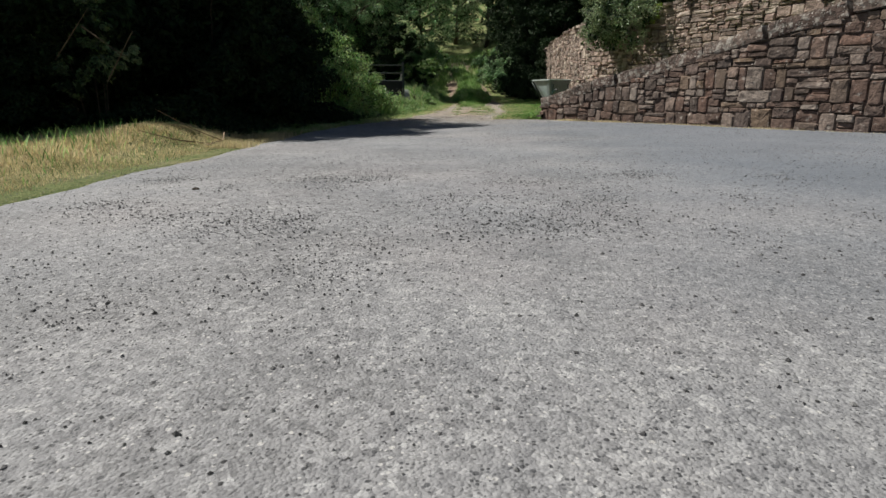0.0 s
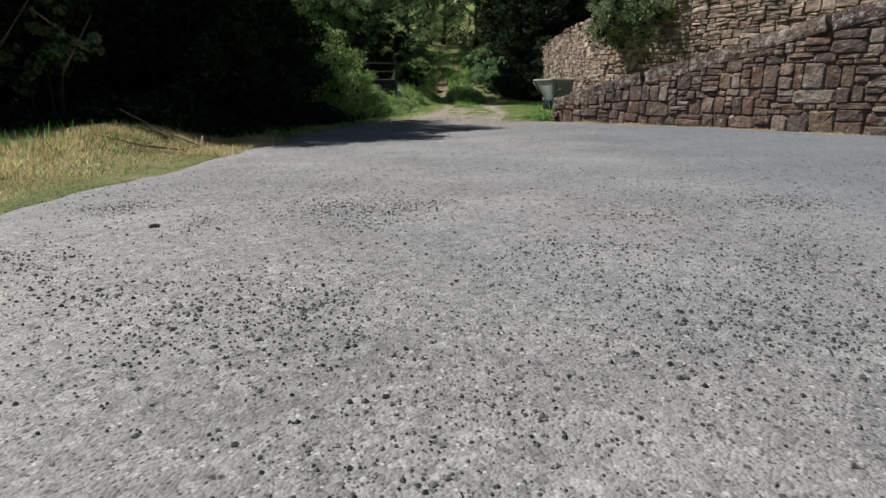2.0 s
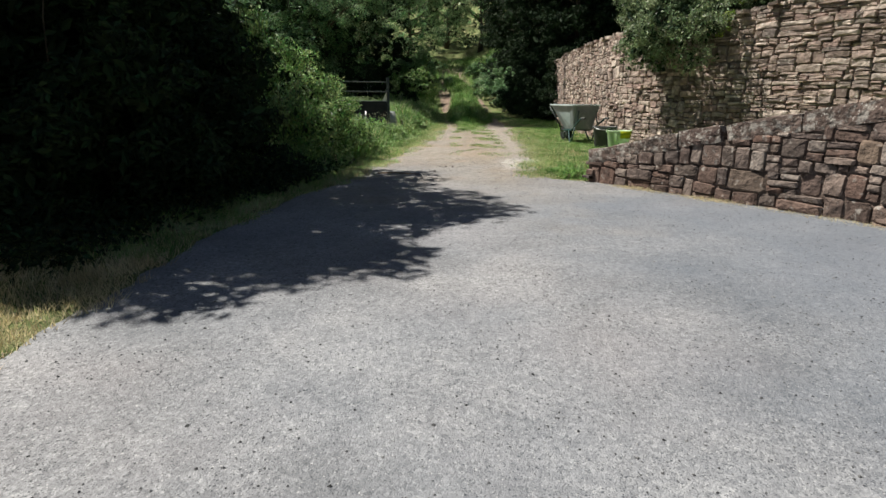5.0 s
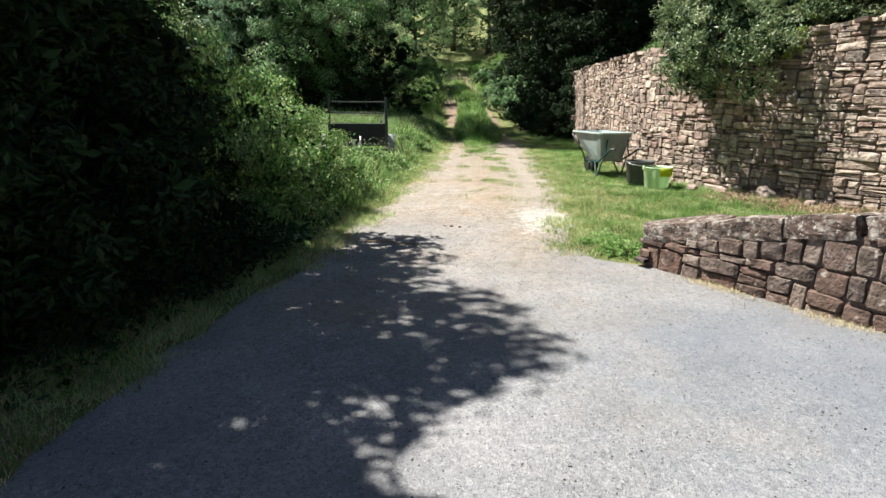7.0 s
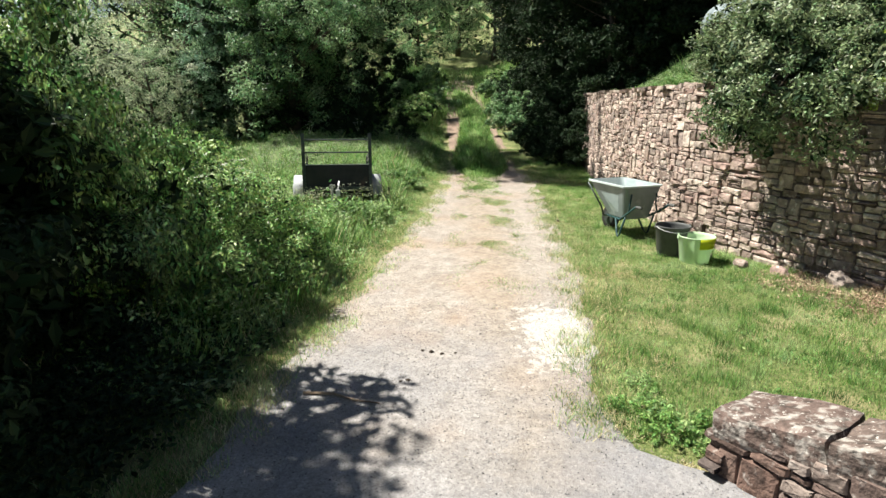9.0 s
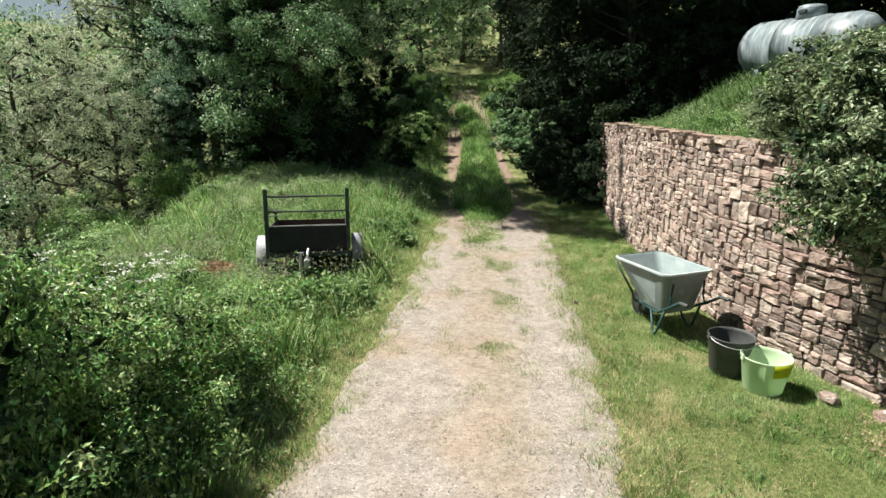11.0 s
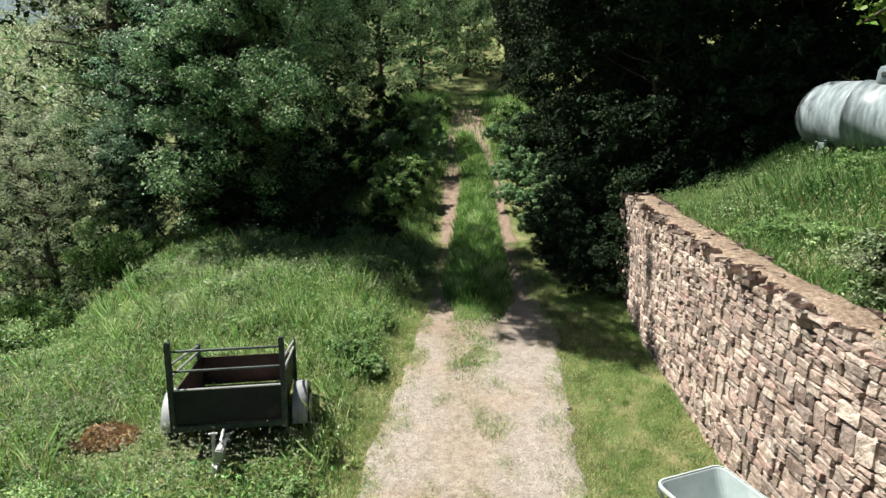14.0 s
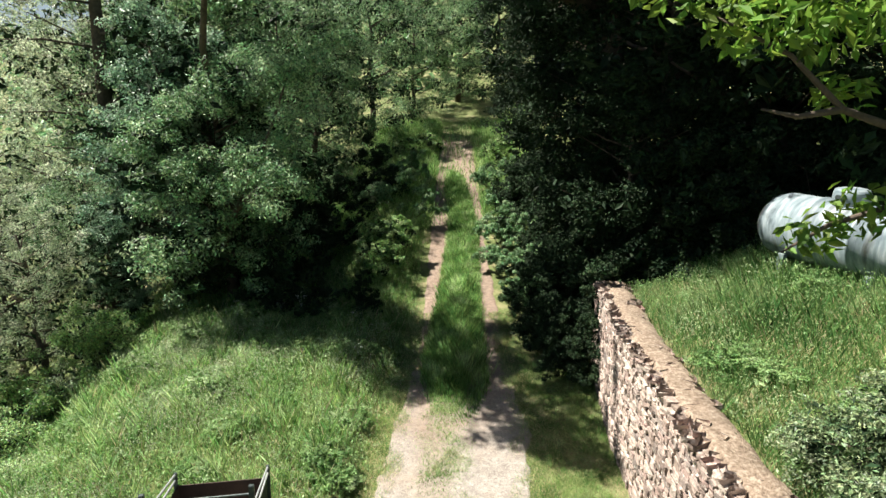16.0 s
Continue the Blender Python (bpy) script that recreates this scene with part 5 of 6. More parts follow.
gy_[:n_ // 6] = cl_[pk_] + r_.normal(0, 0.12, n_ // 6) * r_.uniform(0.3, 1.6, n_ // 6)
gx_ = r_.uniform(0, 1, n_) * (along(RIGHT_EDGE, gy_) - along(LEFT_EDGE, gy_)) + along(LEFT_EDGE, gy_)
gx_[:n_ // 6] = cx_[pk_] + r_.normal(0, 0.1, n_ // 6) * r_.uniform(0.3, 1.6, n_ // 6)
gs_ = np.clip(0.0021 * np.exp(r_.normal(0, 0.45, n_)), 0.0008, 0.0052) * np.interp(gy_, [1, 4, 9, 16], [1.0, 1.15, 1.2, 1.6])
oct_ = np.array([(1, 0, 0), (0, 1, 0), (-1, 0, 0), (0, -1, 0), (0, 0, 0.7)], float)
of_ = np.array([(0, 1, 4), (1, 2, 4), (2, 3, 4), (3, 0, 4)])
jit = r_.uniform(0.6, 1.4, (n_, 5, 1)) * oct_[None] * gs_[:, None, None]
ca, sa = np.cos(gx_ * 99), np.sin(gx_ * 99)
jx = jit[:, :, 0] * ca[:, None] - jit[:, :, 1] * sa[:, None]
jy = jit[:, :, 0] * sa[:, None] + jit[:, :, 1] * ca[:, None]
gv_ = np.stack([jx + gx_[:, None], jy + gy_[:, None], jit[:, :, 2] + (land(gx_, gy_) + 0.013)[:, None] + gs_[:, None] * 0.05], -1).reshape(-1, 3)
gf_ = (np.arange(n_)[:, None, None] * 5 + of_[None]).reshape(-1, 3)
cut_ = 2 * (n_ // 3)
tagged(new("loose_grit", mesh_np("loose_grit", gv_[:cut_ * 5], gf_[:cut_ * 4], M_PEBBLE)), "loose dark and pale chippings on the drive", "gravel", kind="stuff")
tagged(new("track_gravel", mesh_np("track_gravel", gv_[cut_ * 5:], gf_[cut_ * 4:] - cut_ * 5, M_PEBBLE_PALE)), "pale earthy gravel on the track", "gravel", kind="stuff")

# ---- things ----
M_GALV = material("tank_paint", [(0.09, 0.13, 0.145), (0.22, 0.27, 0.29), (0.42, 0.47, 0.48)], 3.0, rough=0.4, metal=0.0, bump=0.08, spots=((0.06, 0.06, 0.05), 2.0, 0.55, 0.72), spec=0.5, stretch=(0.8, 0.8, 4.0))
M_ZINC = material("zinc", [(0.38, 0.39, 0.4), (0.55, 0.56, 0.57)], 14, rough=0.45, metal=0.6, bump=0.1)
M_FRAME = material("grey_steel", [(0.035, 0.048, 0.046), (0.085, 0.1, 0.098)], 12, rough=0.5, metal=0.4, bump=0.15)
M_PLY = material("black_panel", [(0.012, 0.013, 0.016), (0.03, 0.03, 0.034)], 6, rough=0.55, bump=0.1, spots=((0.07, 0.045, 0.04), 4, 0.6, 0.8))
M_BED = material("trailer_inside", [(0.035, 0.028, 0.022), (0.075, 0.05, 0.04)], 5, rough=0.8, bump=0.3)
M_BOARD = material("old_plywood", [(0.22, 0.17, 0.13), (0.36, 0.3, 0.24)], 6, rough=0.85, bump=0.3, spots=((0.1, 0.06, 0.04), 9, 0.66, 0.74))
M_FENDER = material("white_fender", [(0.26, 0.28, 0.3), (0.44, 0.46, 0.47)], 5, rough=0.45, bump=0.05, spots=((0.25, 0.22, 0.18), 6, 0.62, 0.8))
M_TYRE = material("tyre", [(0.015, 0.015, 0.015), (0.035, 0.033, 0.03)], 12, rough=0.9, bump=0.3)
# One enamel in two tones: shade on the sides, sun inside, put in colour.
M_TRAY = material("tray_enamel", [(0.14, 0.175, 0.18), (0.22, 0.26, 0.265)], 5, rough=0.35, metal=0.15, bump=0.06, spots=((0.45, 0.47, 0.45), 4, 0.6, 0.75), spec=0.5)
M_INSIDE = material("tray_inside_lit", [(0.26, 0.32, 0.325), (0.37, 0.44, 0.435)], 5, rough=0.45, bump=0.05, spots=((0.45, 0.48, 0.46), 4, 0.6, 0.75))
M_RIM = material("tray_rim", [(0.38, 0.45, 0.45), (0.52, 0.59, 0.58)], 6, rough=0.4, bump=0.05)
M_TUBE = material("green_tube", [(0.012, 0.04, 0.042), (0.025, 0.075, 0.075)], 9, rough=0.45, bump=0.1)
M_RUBBER = material("black_bucket", [(0.045, 0.05, 0.05), (0.09, 0.095, 0.093)], 7, rough=0.6, bump=0.1)
M_LIME = material("lime_bucket", [(0.55, 0.72, 0.47), (0.66, 0.8, 0.58)], 5, rough=0.5, bump=0.05, leaf=0.3)
M_YELLOW = material("yellow_band", [(0.6, 0.66, 0.02), (0.72, 0.76, 0.04)], 5, rough=0.5, bump=0.05, leaf=0.3)
M_HAZEL = material("hazel_leaf", [(0.1, 0.19, 0.03), (0.2, 0.32, 0.05)], 2, detail=2, rough=0.5, bump=0, island=0.45, leaf=0.5)
M_CLOD = material("dark_clod", [(0.03, 0.024, 0.018), (0.07, 0.05, 0.035)], 14, bump=0.6)


def lathe(profile, seg=28):
    """A body of revolution about z from (radius, height) pairs."""
    bm = bmesh.new()
    rings = [[bm.verts.new((r * math.cos(2 * math.pi * k / seg), r * math.sin(2 * math.pi * k / seg), z)) for k in range(seg)] for r, z in profile]
    for a, b in zip(rings, rings[1:]):
        for k in range(seg):
            bm.faces.new((a[k], a[(k + 1) % seg], b[(k + 1) % seg], b[k]))
    bm.faces.new(rings[0][::-1])
    bm.faces.new(rings[-1])
    return bm


def trailer():
    t = empty("trailer", pose(-1.52, 16.33, 0.47, -5.5, 0, 10), "small car trailer with black sides and grey steel rack", "trailer")
    w, ln, h = 0.5, 1.05, 0.36
    part("floor_pan", box(bmesh.new(), (-w, 0.02, -0.03), (w, ln, 0.0), 0.004), M_BED, t)
    part("front_panel", box(bmesh.new(), (-w, 0, 0.01), (w, 0.018, h), 0.003), M_PLY, t, "black plywood front panel")
    part("rear_panel", box(bmesh.new(), (-w, ln, 0.01), (w, ln + 0.018, h - 0.02), 0.003), M_BED, t, "dark red-brown rear panel")
    for s in (-1, 1):
        part("side_panel", box(bmesh.new(), (s * w - 0.009, 0.022, 0.01), (s * w + 0.009, ln - 0.004, h), 0.003), M_BED if s < 0 else M_PLY, t)
        part("post", box(bmesh.new(), (s * (w + 0.03) - 0.026, -0.03, -0.07), (s * (w + 0.03) + 0.026, 0.022, 0.86), 0.006), M_FRAME, t, "grey steel upright post")
        part("rear_post", box(bmesh.new(), (s * (w + 0.03) - 0.02, ln - 0.01, -0.05), (s * (w + 0.03) + 0.02, ln + 0.03, 0.5), 0.005), M_FRAME, t)
        for z0, z1 in ((0.62, 0.48), (0.5, 0.41)):
            part("side_rail", bar(bmesh.new(), (s * (w + 0.03), 0, z0), (s * (w + 0.03), ln, z1), 0.013), M_ZINC, t)
        wheel = part("wheel", lathe([(0.05, -0.07), (0.2, -0.07), (0.245, -0.05), (0.255, 0), (0.245, 0.05), (0.2, 0.07), (0.05, 0.07)]), M_TYRE, t, "black rubber tyre", True)
        wheel.matrix_local = pose(s * 0.665, 0.5, -0.11, 0, 90, 0)
        part("rim", lathe([(0.03, -0.074), (0.15, -0.08), (0.17, -0.06), (0.17, 0.06), (0.15, 0.08), (0.03, 0.074)], 20), M_ZINC, wheel, "dull steel rim")
        bm = bmesh.new()
        prev = None
        for i in range(13):
            a = math.radians(-8 + 196 * i / 12)
            yy, zz = 0.5 - 0.3 * math.cos(a), -0.11 + 0.3 * math.sin(a)
            ring = [bm.verts.new((s * 0.575, yy, zz)), bm.verts.new((s * 0.715, yy, zz)), bm.verts.new((s * 0.727, yy + 0.03 * math.cos(a), zz - 0.03 * math.sin(a))), bm.verts.new((s * 0.575, yy + 0.006 * math.cos(a), zz - 0.006))]
            if prev:
                for k in range(3):
                    bm.faces.new((prev[k], prev[k + 1], ring[k + 1], ring[k]))
            prev = ring
        part("mudguard", bm, M_FENDER, t, "whitish metal mudguard", True)
    for z in (0.76, 0.56):
        part("cross_rail", bar(bmesh.new(), (-w, 0, z), (w, 0, z), 0.013), M_FRAME, t)
    part("rim_rail", box(bmesh.new(), (-w - 0.004, -0.006, h), (w + 0.004, 0.026, h + 0.014), 0.003), M_ZINC, t)
    part("bottom_rail", box(bmesh.new(), (-w - 0.004, -0.028, -0.05), (w + 0.004, -0.002, 0.01), 0.004), M_FRAME, t)
    part("board", box(bmesh.new(), (-0.22, 0.1, 0.006), (0.46, 0.92, 0.022), 0.003), M_BOARD, t, "weathered plywood board lying in the bed")
    part("axle", bar(bmesh.new(), (-0.66, 0.5, -0.11), (0.66, 0.5, -0.11), 0.025), M_FRAME, t)
    bm = bmesh.new()
    box(bm, (-0.03, -0.42, -0.12), (0.03, 0.3, -0.06), 0.005)
    bmesh.ops.rotate(bm, verts=bm.verts, cent=(0, 0, -0.09), matrix=Matrix.Rotation(radians(-4), 3, "X"))
    part("drawbar", bm, M_FRAME, t)
    bm = bmesh.new()
    box(bm, (-0.035, -0.54, -0.12), (0.035, -0.38, -0.01), 0.012)
    tube(bm, [(0, -0.4, 0.0), (0.01, -0.46, 0.05), (0.02, -0.37, 0.11)], 0.014)
    part("coupling", bm, M_ZINC, t, "zinc hitch with handle")
    bm = bmesh.new()
    bar(bm, (-0.09, -0.32, -0.3), (-0.09, -0.32, 0.06), 0.02)
    bar(bm, (-0.13, -0.32, 0.05), (-0.05, -0.32, 0.05), 0.01)
    bmesh.ops.create_cone(bm, cap_ends=True, segments=16, radius1=0.07, radius2=0.07, depth=0.05, matrix=pose(-0.09, -0.32, -0.32, 0, 90, 0))
    part("jockey_wheel", bm, M_ZINC, t)


def rounded(hx0, hx1, y0, y1, rad, z, n=4):
    """Outline of a tray at height z: half widths hx0 at y0 and hx1 at y1, rounded corners."""
    out = []
    for cx, cy, a0 in ((hx0 - rad, y0 + rad, -90), (hx1 - rad, y1 - rad, 0), (-hx1 + rad, y1 - rad, 90), (-hx0 + rad, y0 + rad, 180)):
        for i in range(n + 1):
            a = radians(a0 + 90 * i / n)
            out.append((cx + rad * math.cos(a), cy + rad * math.sin(a), z))
    return out


def wheelbarrow():
    """Local y runs from the handles to the wheel."""
    ang = math.degrees(math.atan2(0.3, 0.74))
    g = float(land(2.65, 14.8))
    t = empty("wheelbarrow", pose(2.66, 14.8, g, 0, 0, ang), "pale green-grey builder's wheelbarrow standing on grass", "wheelbarrow")
    H = 0.70

    def shell(levels):
        bm = bmesh.new()
        rings = [[bm.verts.new(p) for p in rounded(*l)] for l in levels]
        n = len(rings[0])
        for r0, r1 in zip(rings, rings[1:]):
            for k in range(n):
                bm.faces.new((r0[k], r0[(k + 1) % n], r1[(k + 1) % n], r1[k]))
        return bm, rings

    bm, rings = shell([(0.195, 0.165, -0.315, 0.08, 0.05, 0.25), (0.205, 0.175, -0.325, 0.1, 0.06, 0.262), (0.305, 0.305, -0.405, 0.405, 0.07, H - 0.006), (0.312, 0.312, -0.412, 0.412, 0.075, H)])
    bm.faces.new(rings[0][::-1])
    tray = part("tray", bm, M_TRAY, t, "grey-green enamelled steel tray")
    bm, rings = shell([(0.31, 0.31, -0.41, 0.41, 0.074, H + 0.002), (0.296, 0.296, -0.396, 0.396, 0.065, H - 0.004), (0.198, 0.168, -0.317, 0.09, 0.055, 0.27)])
    bm.faces.new(rings[-1])
    part("inside", bm, M_INSIDE, tray, "inside of the tray, coloured paler for the sun in it")
    bm, rings = shell([(0.307, 0.307, -0.407, 0.407, 0.07, H - 0.02), (0.322, 0.322, -0.422, 0.422, 0.08, H - 0.016), (0.322, 0.322, -0.422, 0.422, 0.08, H + 0.004), (0.307, 0.307, -0.407, 0.407, 0.07, H + 0.008)])
    part("rolled_rim", bm, M_RIM, t, "pale rolled rim")
    for s in (-1, 1):
        pts = [(s * 0.265, -0.68, 0.47), (s * 0.265, -0.58, 0.465), (s * 0.25, -0.43, 0.36), (s * 0.2, -0.22, 0.235), (s * 0.14, 0.1, 0.23), (s * 0.08, 0.3, 0.19)]
        part("handle_tube", tube(bmesh.new(), pts, 0.015), M_TUBE, t, "", True)
        part("grip", bar(bmesh.new(), (s * 0.265, -0.69, 0.47), (s * 0.265, -0.59, 0.466), 0.019), M_RUBBER, t, "black rubber grip")
        part("leg", tube(bmesh.new(), [(s * 0.23, -0.36, 0.3), (s * 0.235, -0.27, 0.04), (s * 0.235, -0.24, 0.012), (s * 0.225, -0.2, 0.05), (s * 0.18, -0.1, 0.24)], 0.013), M_TUBE, t, "", True)
        part("brace", tube(bmesh.new(), [(s * 0.2, -0.412, 0.6), (s * 0.21, -0.4, 0.45), (s * 0.23, -0.42, 0.345)], 0.011), M_TUBE, t, "", True)
        part("front_brace", tube(bmesh.new(), [(s * 0.08, 0.3, 0.19), (s * 0.2, 0.2, 0.34), (s * 0.3, 0.4, 0.66)], 0.012), M_FRAME, t, "", True)
    wheel = part("wheel", lathe([(0.03, -0.03), (0.12, -0.035), (0.16, -0.03), (0.175, 0), (0.16, 0.03), (0.12, 0.035), (0.03, 0.03)], 24), M_TYRE, t, "worn rubber tyre", True)
    wheel.matrix_local = pose(0, 0.24, 0.17, 0, 90, 0)
    part("hub", lathe([(0.02, -0.06), (0.03, -0.04), (0.1, -0.037), (0.1, 0.037), (0.03, 0.04), (0.02, 0.06)], 18), M_FRAME, wheel)


def bucket(name, label, x, y, r, h, mat, band):
    t = empty(name, at(x, y), label, "bucket")
    part("body", lathe([(r * 0.74, 0.0), (r * 0.78, 0.012), (r * 0.98, h - 0.02), (r * 1.015, h - 0.012), (r * 1.015, h), (r * 0.985, h), (r * 0.965, h - 0.03), (r * 0.76, 0.02)], 40), mat, t, "", True)
    if band:
        bm = bmesh.new()
        pts = [(0.985, 0.6), (1.03, 0.98), (1.042, 0.98), (0.997, 0.6)]
        prev = None
        for k in range(15):
            a = radians(-100 + 75 * k / 14)
            ring = [bm.verts.new((r * q * (0.945 if i in (0, 3) else 1) * math.cos(a), r * q * (0.945 if i in (0, 3) else 1) * math.sin(a), h * z)) for i, (q, z) in enumerate(pts)]
            if prev:
                for i in range(4):
                    bm.faces.new((prev[i], prev[(i + 1) % 4], ring[(i + 1) % 4], ring[i]))
            prev = ring
        part("band", bm, M_YELLOW, t, "bright yellow patch on the side", True)
    back = 1 if band else -1
    for s in (-1, 1):
        part("lug", box(bmesh.new(), (s * r * 1.02 - 0.008, -0.022, h - 0.04), (s * r * 1.02 + 0.008, 0.022, h + 0.014), 0.004), mat, t)
    hoop = [(-r * 1.04 * math.cos(math.pi * i / 12), back * r * 1.06 * math.sin(math.pi * i / 12), h - 0.005 - 0.05 * math.sin(math.pi * i / 12)) for i in range(13)]
    part("wire_handle", tube(bmesh.new(), hoop, 0.0045, 6), M_ZINC if not band else M_FRAME, t, "thin bent wire handle", True)


def gas_tank():
    far, near = Vector((5.95, 20.15, 3.42)), Vector((6.75, 18.3, 3.32))
    d = near - far
    ln, r = d.length, 0.47
    turn = math.degrees(math.atan2(-d.x, d.y))
    t = empty("gas_tank", pose(*((far + near) / 2), 0, 0, turn), "weathered pale grey gas tank on short legs", "tank")
    prof = [(0.02, -ln / 2 - 0.2), (0.18, -ln / 2 - 0.175), (0.33, -ln / 2 - 0.1), (0.43, -ln / 2 + 0.02), (r, -ln / 2 + 0.15), (r, -0.36), (r + 0.012, -0.355), (r + 0.012, -0.325), (r, -0.32), (r, 0.32), (r + 0.012, 0.325), (r + 0.012, 0.355), (r, 0.36), (r, ln / 2 - 0.15), (0.43, ln / 2 - 0.02), (0.33, ln / 2 + 0.1), (0.18, ln / 2 + 0.175), (0.02, ln / 2 + 0.2)]
    shell = part("shell", lathe(prof, 40), M_GALV, t, "streaked pale grey painted shell", True)
    shell.matrix_local = pose(0, 0, 0, 90, 0, 0)
    part("valve_hood", lathe([(0.23, r - 0.08), (0.22, r + 0.12), (0.2, r + 0.17), (0.15, r + 0.185)], 24), M_GALV, t, "domed valve cover", True)
    part("hood_hinge", box(bmesh.new(), (0.13, -0.07, r + 0.04), (0.24, 0.07, r + 0.1), 0.01), M_FRAME, t)
    for sx in (-1, 1):
        for sy in (-1, 1):
            g = float(land(*( (far + near) / 2 + Vector((0, 0, 0)) ).xy)) - (far.z + near.z) / 2
            part("leg", box(bmesh.new(), (sx * 0.34 - 0.04, sy * 0.62 - 0.05, g - 0.1), (sx * 0.34 + 0.04, sy * 0.62 + 0.05, -0.36), 0.006), M_GALV, t)
    part("pipe", tube(bmesh.new(), [(-0.35, 0.1, r - 0.15), (-0.58, 0.15, 0.1), (-0.55, 0.3, -0.4), (-0.3, 0.45, -0.75)], 0.014), M_ZINC, t, "thin pale gas pipe", True)


trailer()
wheelbarrow()
bucket("black_bucket", "black rubber builder's bucket with wire handle", 2.93, 13.66, 0.2, 0.36, M_RUBBER, False)
bucket("lime_bucket", "pale lime plastic bucket with yellow patch", 3.08, 13.33, 0.2, 0.31, M_LIME, True)
gas_tank()


def rock(name, label, x, y, s, seed, mat, group="", flat=0.7, sink=0.25):
    r = np.random.default_rng(seed)
    bm = bmesh.new()
    bmesh.ops.create_icosphere(bm, subdivisions=2, radius=0.5)
    ph = r.uniform(0, 6, 3)
    for v in bm.verts:
        c = v.co
        k = 1 + 0.16 * math.sin(5 * c.x + ph[0]) + 0.16 * math.sin(6 * c.y + ph[1]) + 0.12 * math.sin(7 * c.z + ph[2]) + r.uniform(-0.05, 0.05)
        v.co = c * k
    for _ in range(5):
        n = Vector(r.normal(size=3)).normalized()
        for v in bm.verts:
            e = v.co.dot(n) - 0.36
            if e > 0:
                v.co -= n * e
    ob = part(name, bm, mat, None)
    ob.matrix_world = at(x, y, r.uniform(0, 360), 1, -sink * s * flat + 0.5 * flat * s) @ Matrix.Diagonal((s, s * r.uniform(0.6, 0.9), s * flat, 1))
    return tagged(ob, label, "rock", group)


for i, (x, y, s) in enumerate(((5.25, 12.25, 0.42), (4.85, 12.15, 0.24), (5.6, 11.9, 0.38), (4.35, 12.55, 0.3), (4.0, 13.05, 0.22), (4.6, 12.05, 0.2), (3.75, 13.35, 0.2), (3.55, 13.75, 0.18))):
    rock("fallen_stone", "rough fallen stone at the foot of the wall", x - 0.25, y - 0.25, s, 300 + i, M_STONE, "fallen stones")
for i, (x, y, s) in enumerate(((-1.03, 2.66, 0.035), (0.12, 10.9, 0.045), (0.05, 10.93, 0.035), (0.2, 10.86, 0.04), (0.3, 10.88, 0.03), (-0.03, 10.45, 0.04), (-0.08, 10.43, 0.03), (1.9, 15.4, 0.07), (2.0, 17.3, 0.08))):
    rock("clod", "small dark clod lying on the drive" if i < 7 else "small pale stone beside the track", x, y, s, 330 + i, M_CLOD if i < 7 else M_CAP, "clods on the drive" if i < 7 else "stones beside the track", sink=0.05)


def stick(name, label, pts, r, mat=M_DRYSTICK):
    bm = bmesh.new()
    n = len(pts)
    tube(bm, [(x, y, float(land(x, y)) + z) for x, y, z in pts], [r * (1 - 0.6 * i / (n - 1)) for i in range(n)], 6)
    return bm


b = empty("fallen_branch", Matrix(), "dry forked branch lying on the verge", "branch")
part("stem", stick("s", "", [(-1.98, 5.68, 0.07), (-1.9, 5.42, 0.03), (-1.93, 5.12, 0.02), (-2.08, 4.88, 0.03), (-2.3, 4.75, 0.04)], 0.01), M_DRYSTICK, b)
part("twig", stick("s", "", [(-1.9, 5.4, 0.03), (-2.12, 5.32, 0.06), (-2.4, 5.26, 0.13)], 0.006), M_DRYSTICK, b)
part("twig", stick("s", "", [(-1.94, 5.1, 0.02), (-1.86, 4.98, 0.03), (-1.8, 4.92, 0.05)], 0.006), M_DRYSTICK, b)
b = empty("dry_stick", Matrix(), "thin dry stick lying on the drive", "stick")
part("stem", stick("s", "", [(-0.7, 10.27, 0.02), (-0.5, 10.24, 0.03), (-0.35, 10.16, 0.025), (-0.19, 10.13, 0.02)], 0.011), M_DRYSTICK, b)
b = empty("leaning_stick", Matrix(), "dark stick leaning beside the trailer", "stick")
part("stem", stick("s", "", [(-0.72, 16.55, 0.3), (-0.65, 16.3, 0.12), (-0.62, 16.2, 0.0)], 0.012), M_CLOD, b)

# overhanging branch of a broad-leaved tree on the terrace
t = empty("hazel_tree", pose(6.4, 15.6, 2.15), "broad-leaved tree reaching a bough over the terrace", "tree")
bm = bmesh.new()
tube(bm, [(0, 0, -0.2), (0.05, 0.05, 1.2), (-0.1, 0, 2.4), (-0.2, 0.1, 4.2)], [0.13, 0.11, 0.09, 0.04], 9)
tube(bm, [(-0.1, 0, 2.3), (-1.2, 0.0, 2.55), (-2.1, -0.1, 2.75), (-2.7, -0.1, 2.95), (-3.1, -0.1, 3.3), (-3.6, -0.05, 3.55)], [0.055, 0.042, 0.034, 0.025, 0.017, 0.008], 8)
tube(bm, [(-2.7, -0.1, 2.95), (-3.0, -0.1, 2.9), (-3.25, -0.1, 2.95)], [0.03, 0.02, 0.008], 6)
tube(bm, [(-1.6, 0, 2.6), (-2.2, -0.1, 2.3), (-2.7, -0.15, 2.15), (-3.0, -0.15, 1.95)], [0.04, 0.025, 0.018, 0.006], 6)
part("trunk", bm, M_BARK, t, "", True)
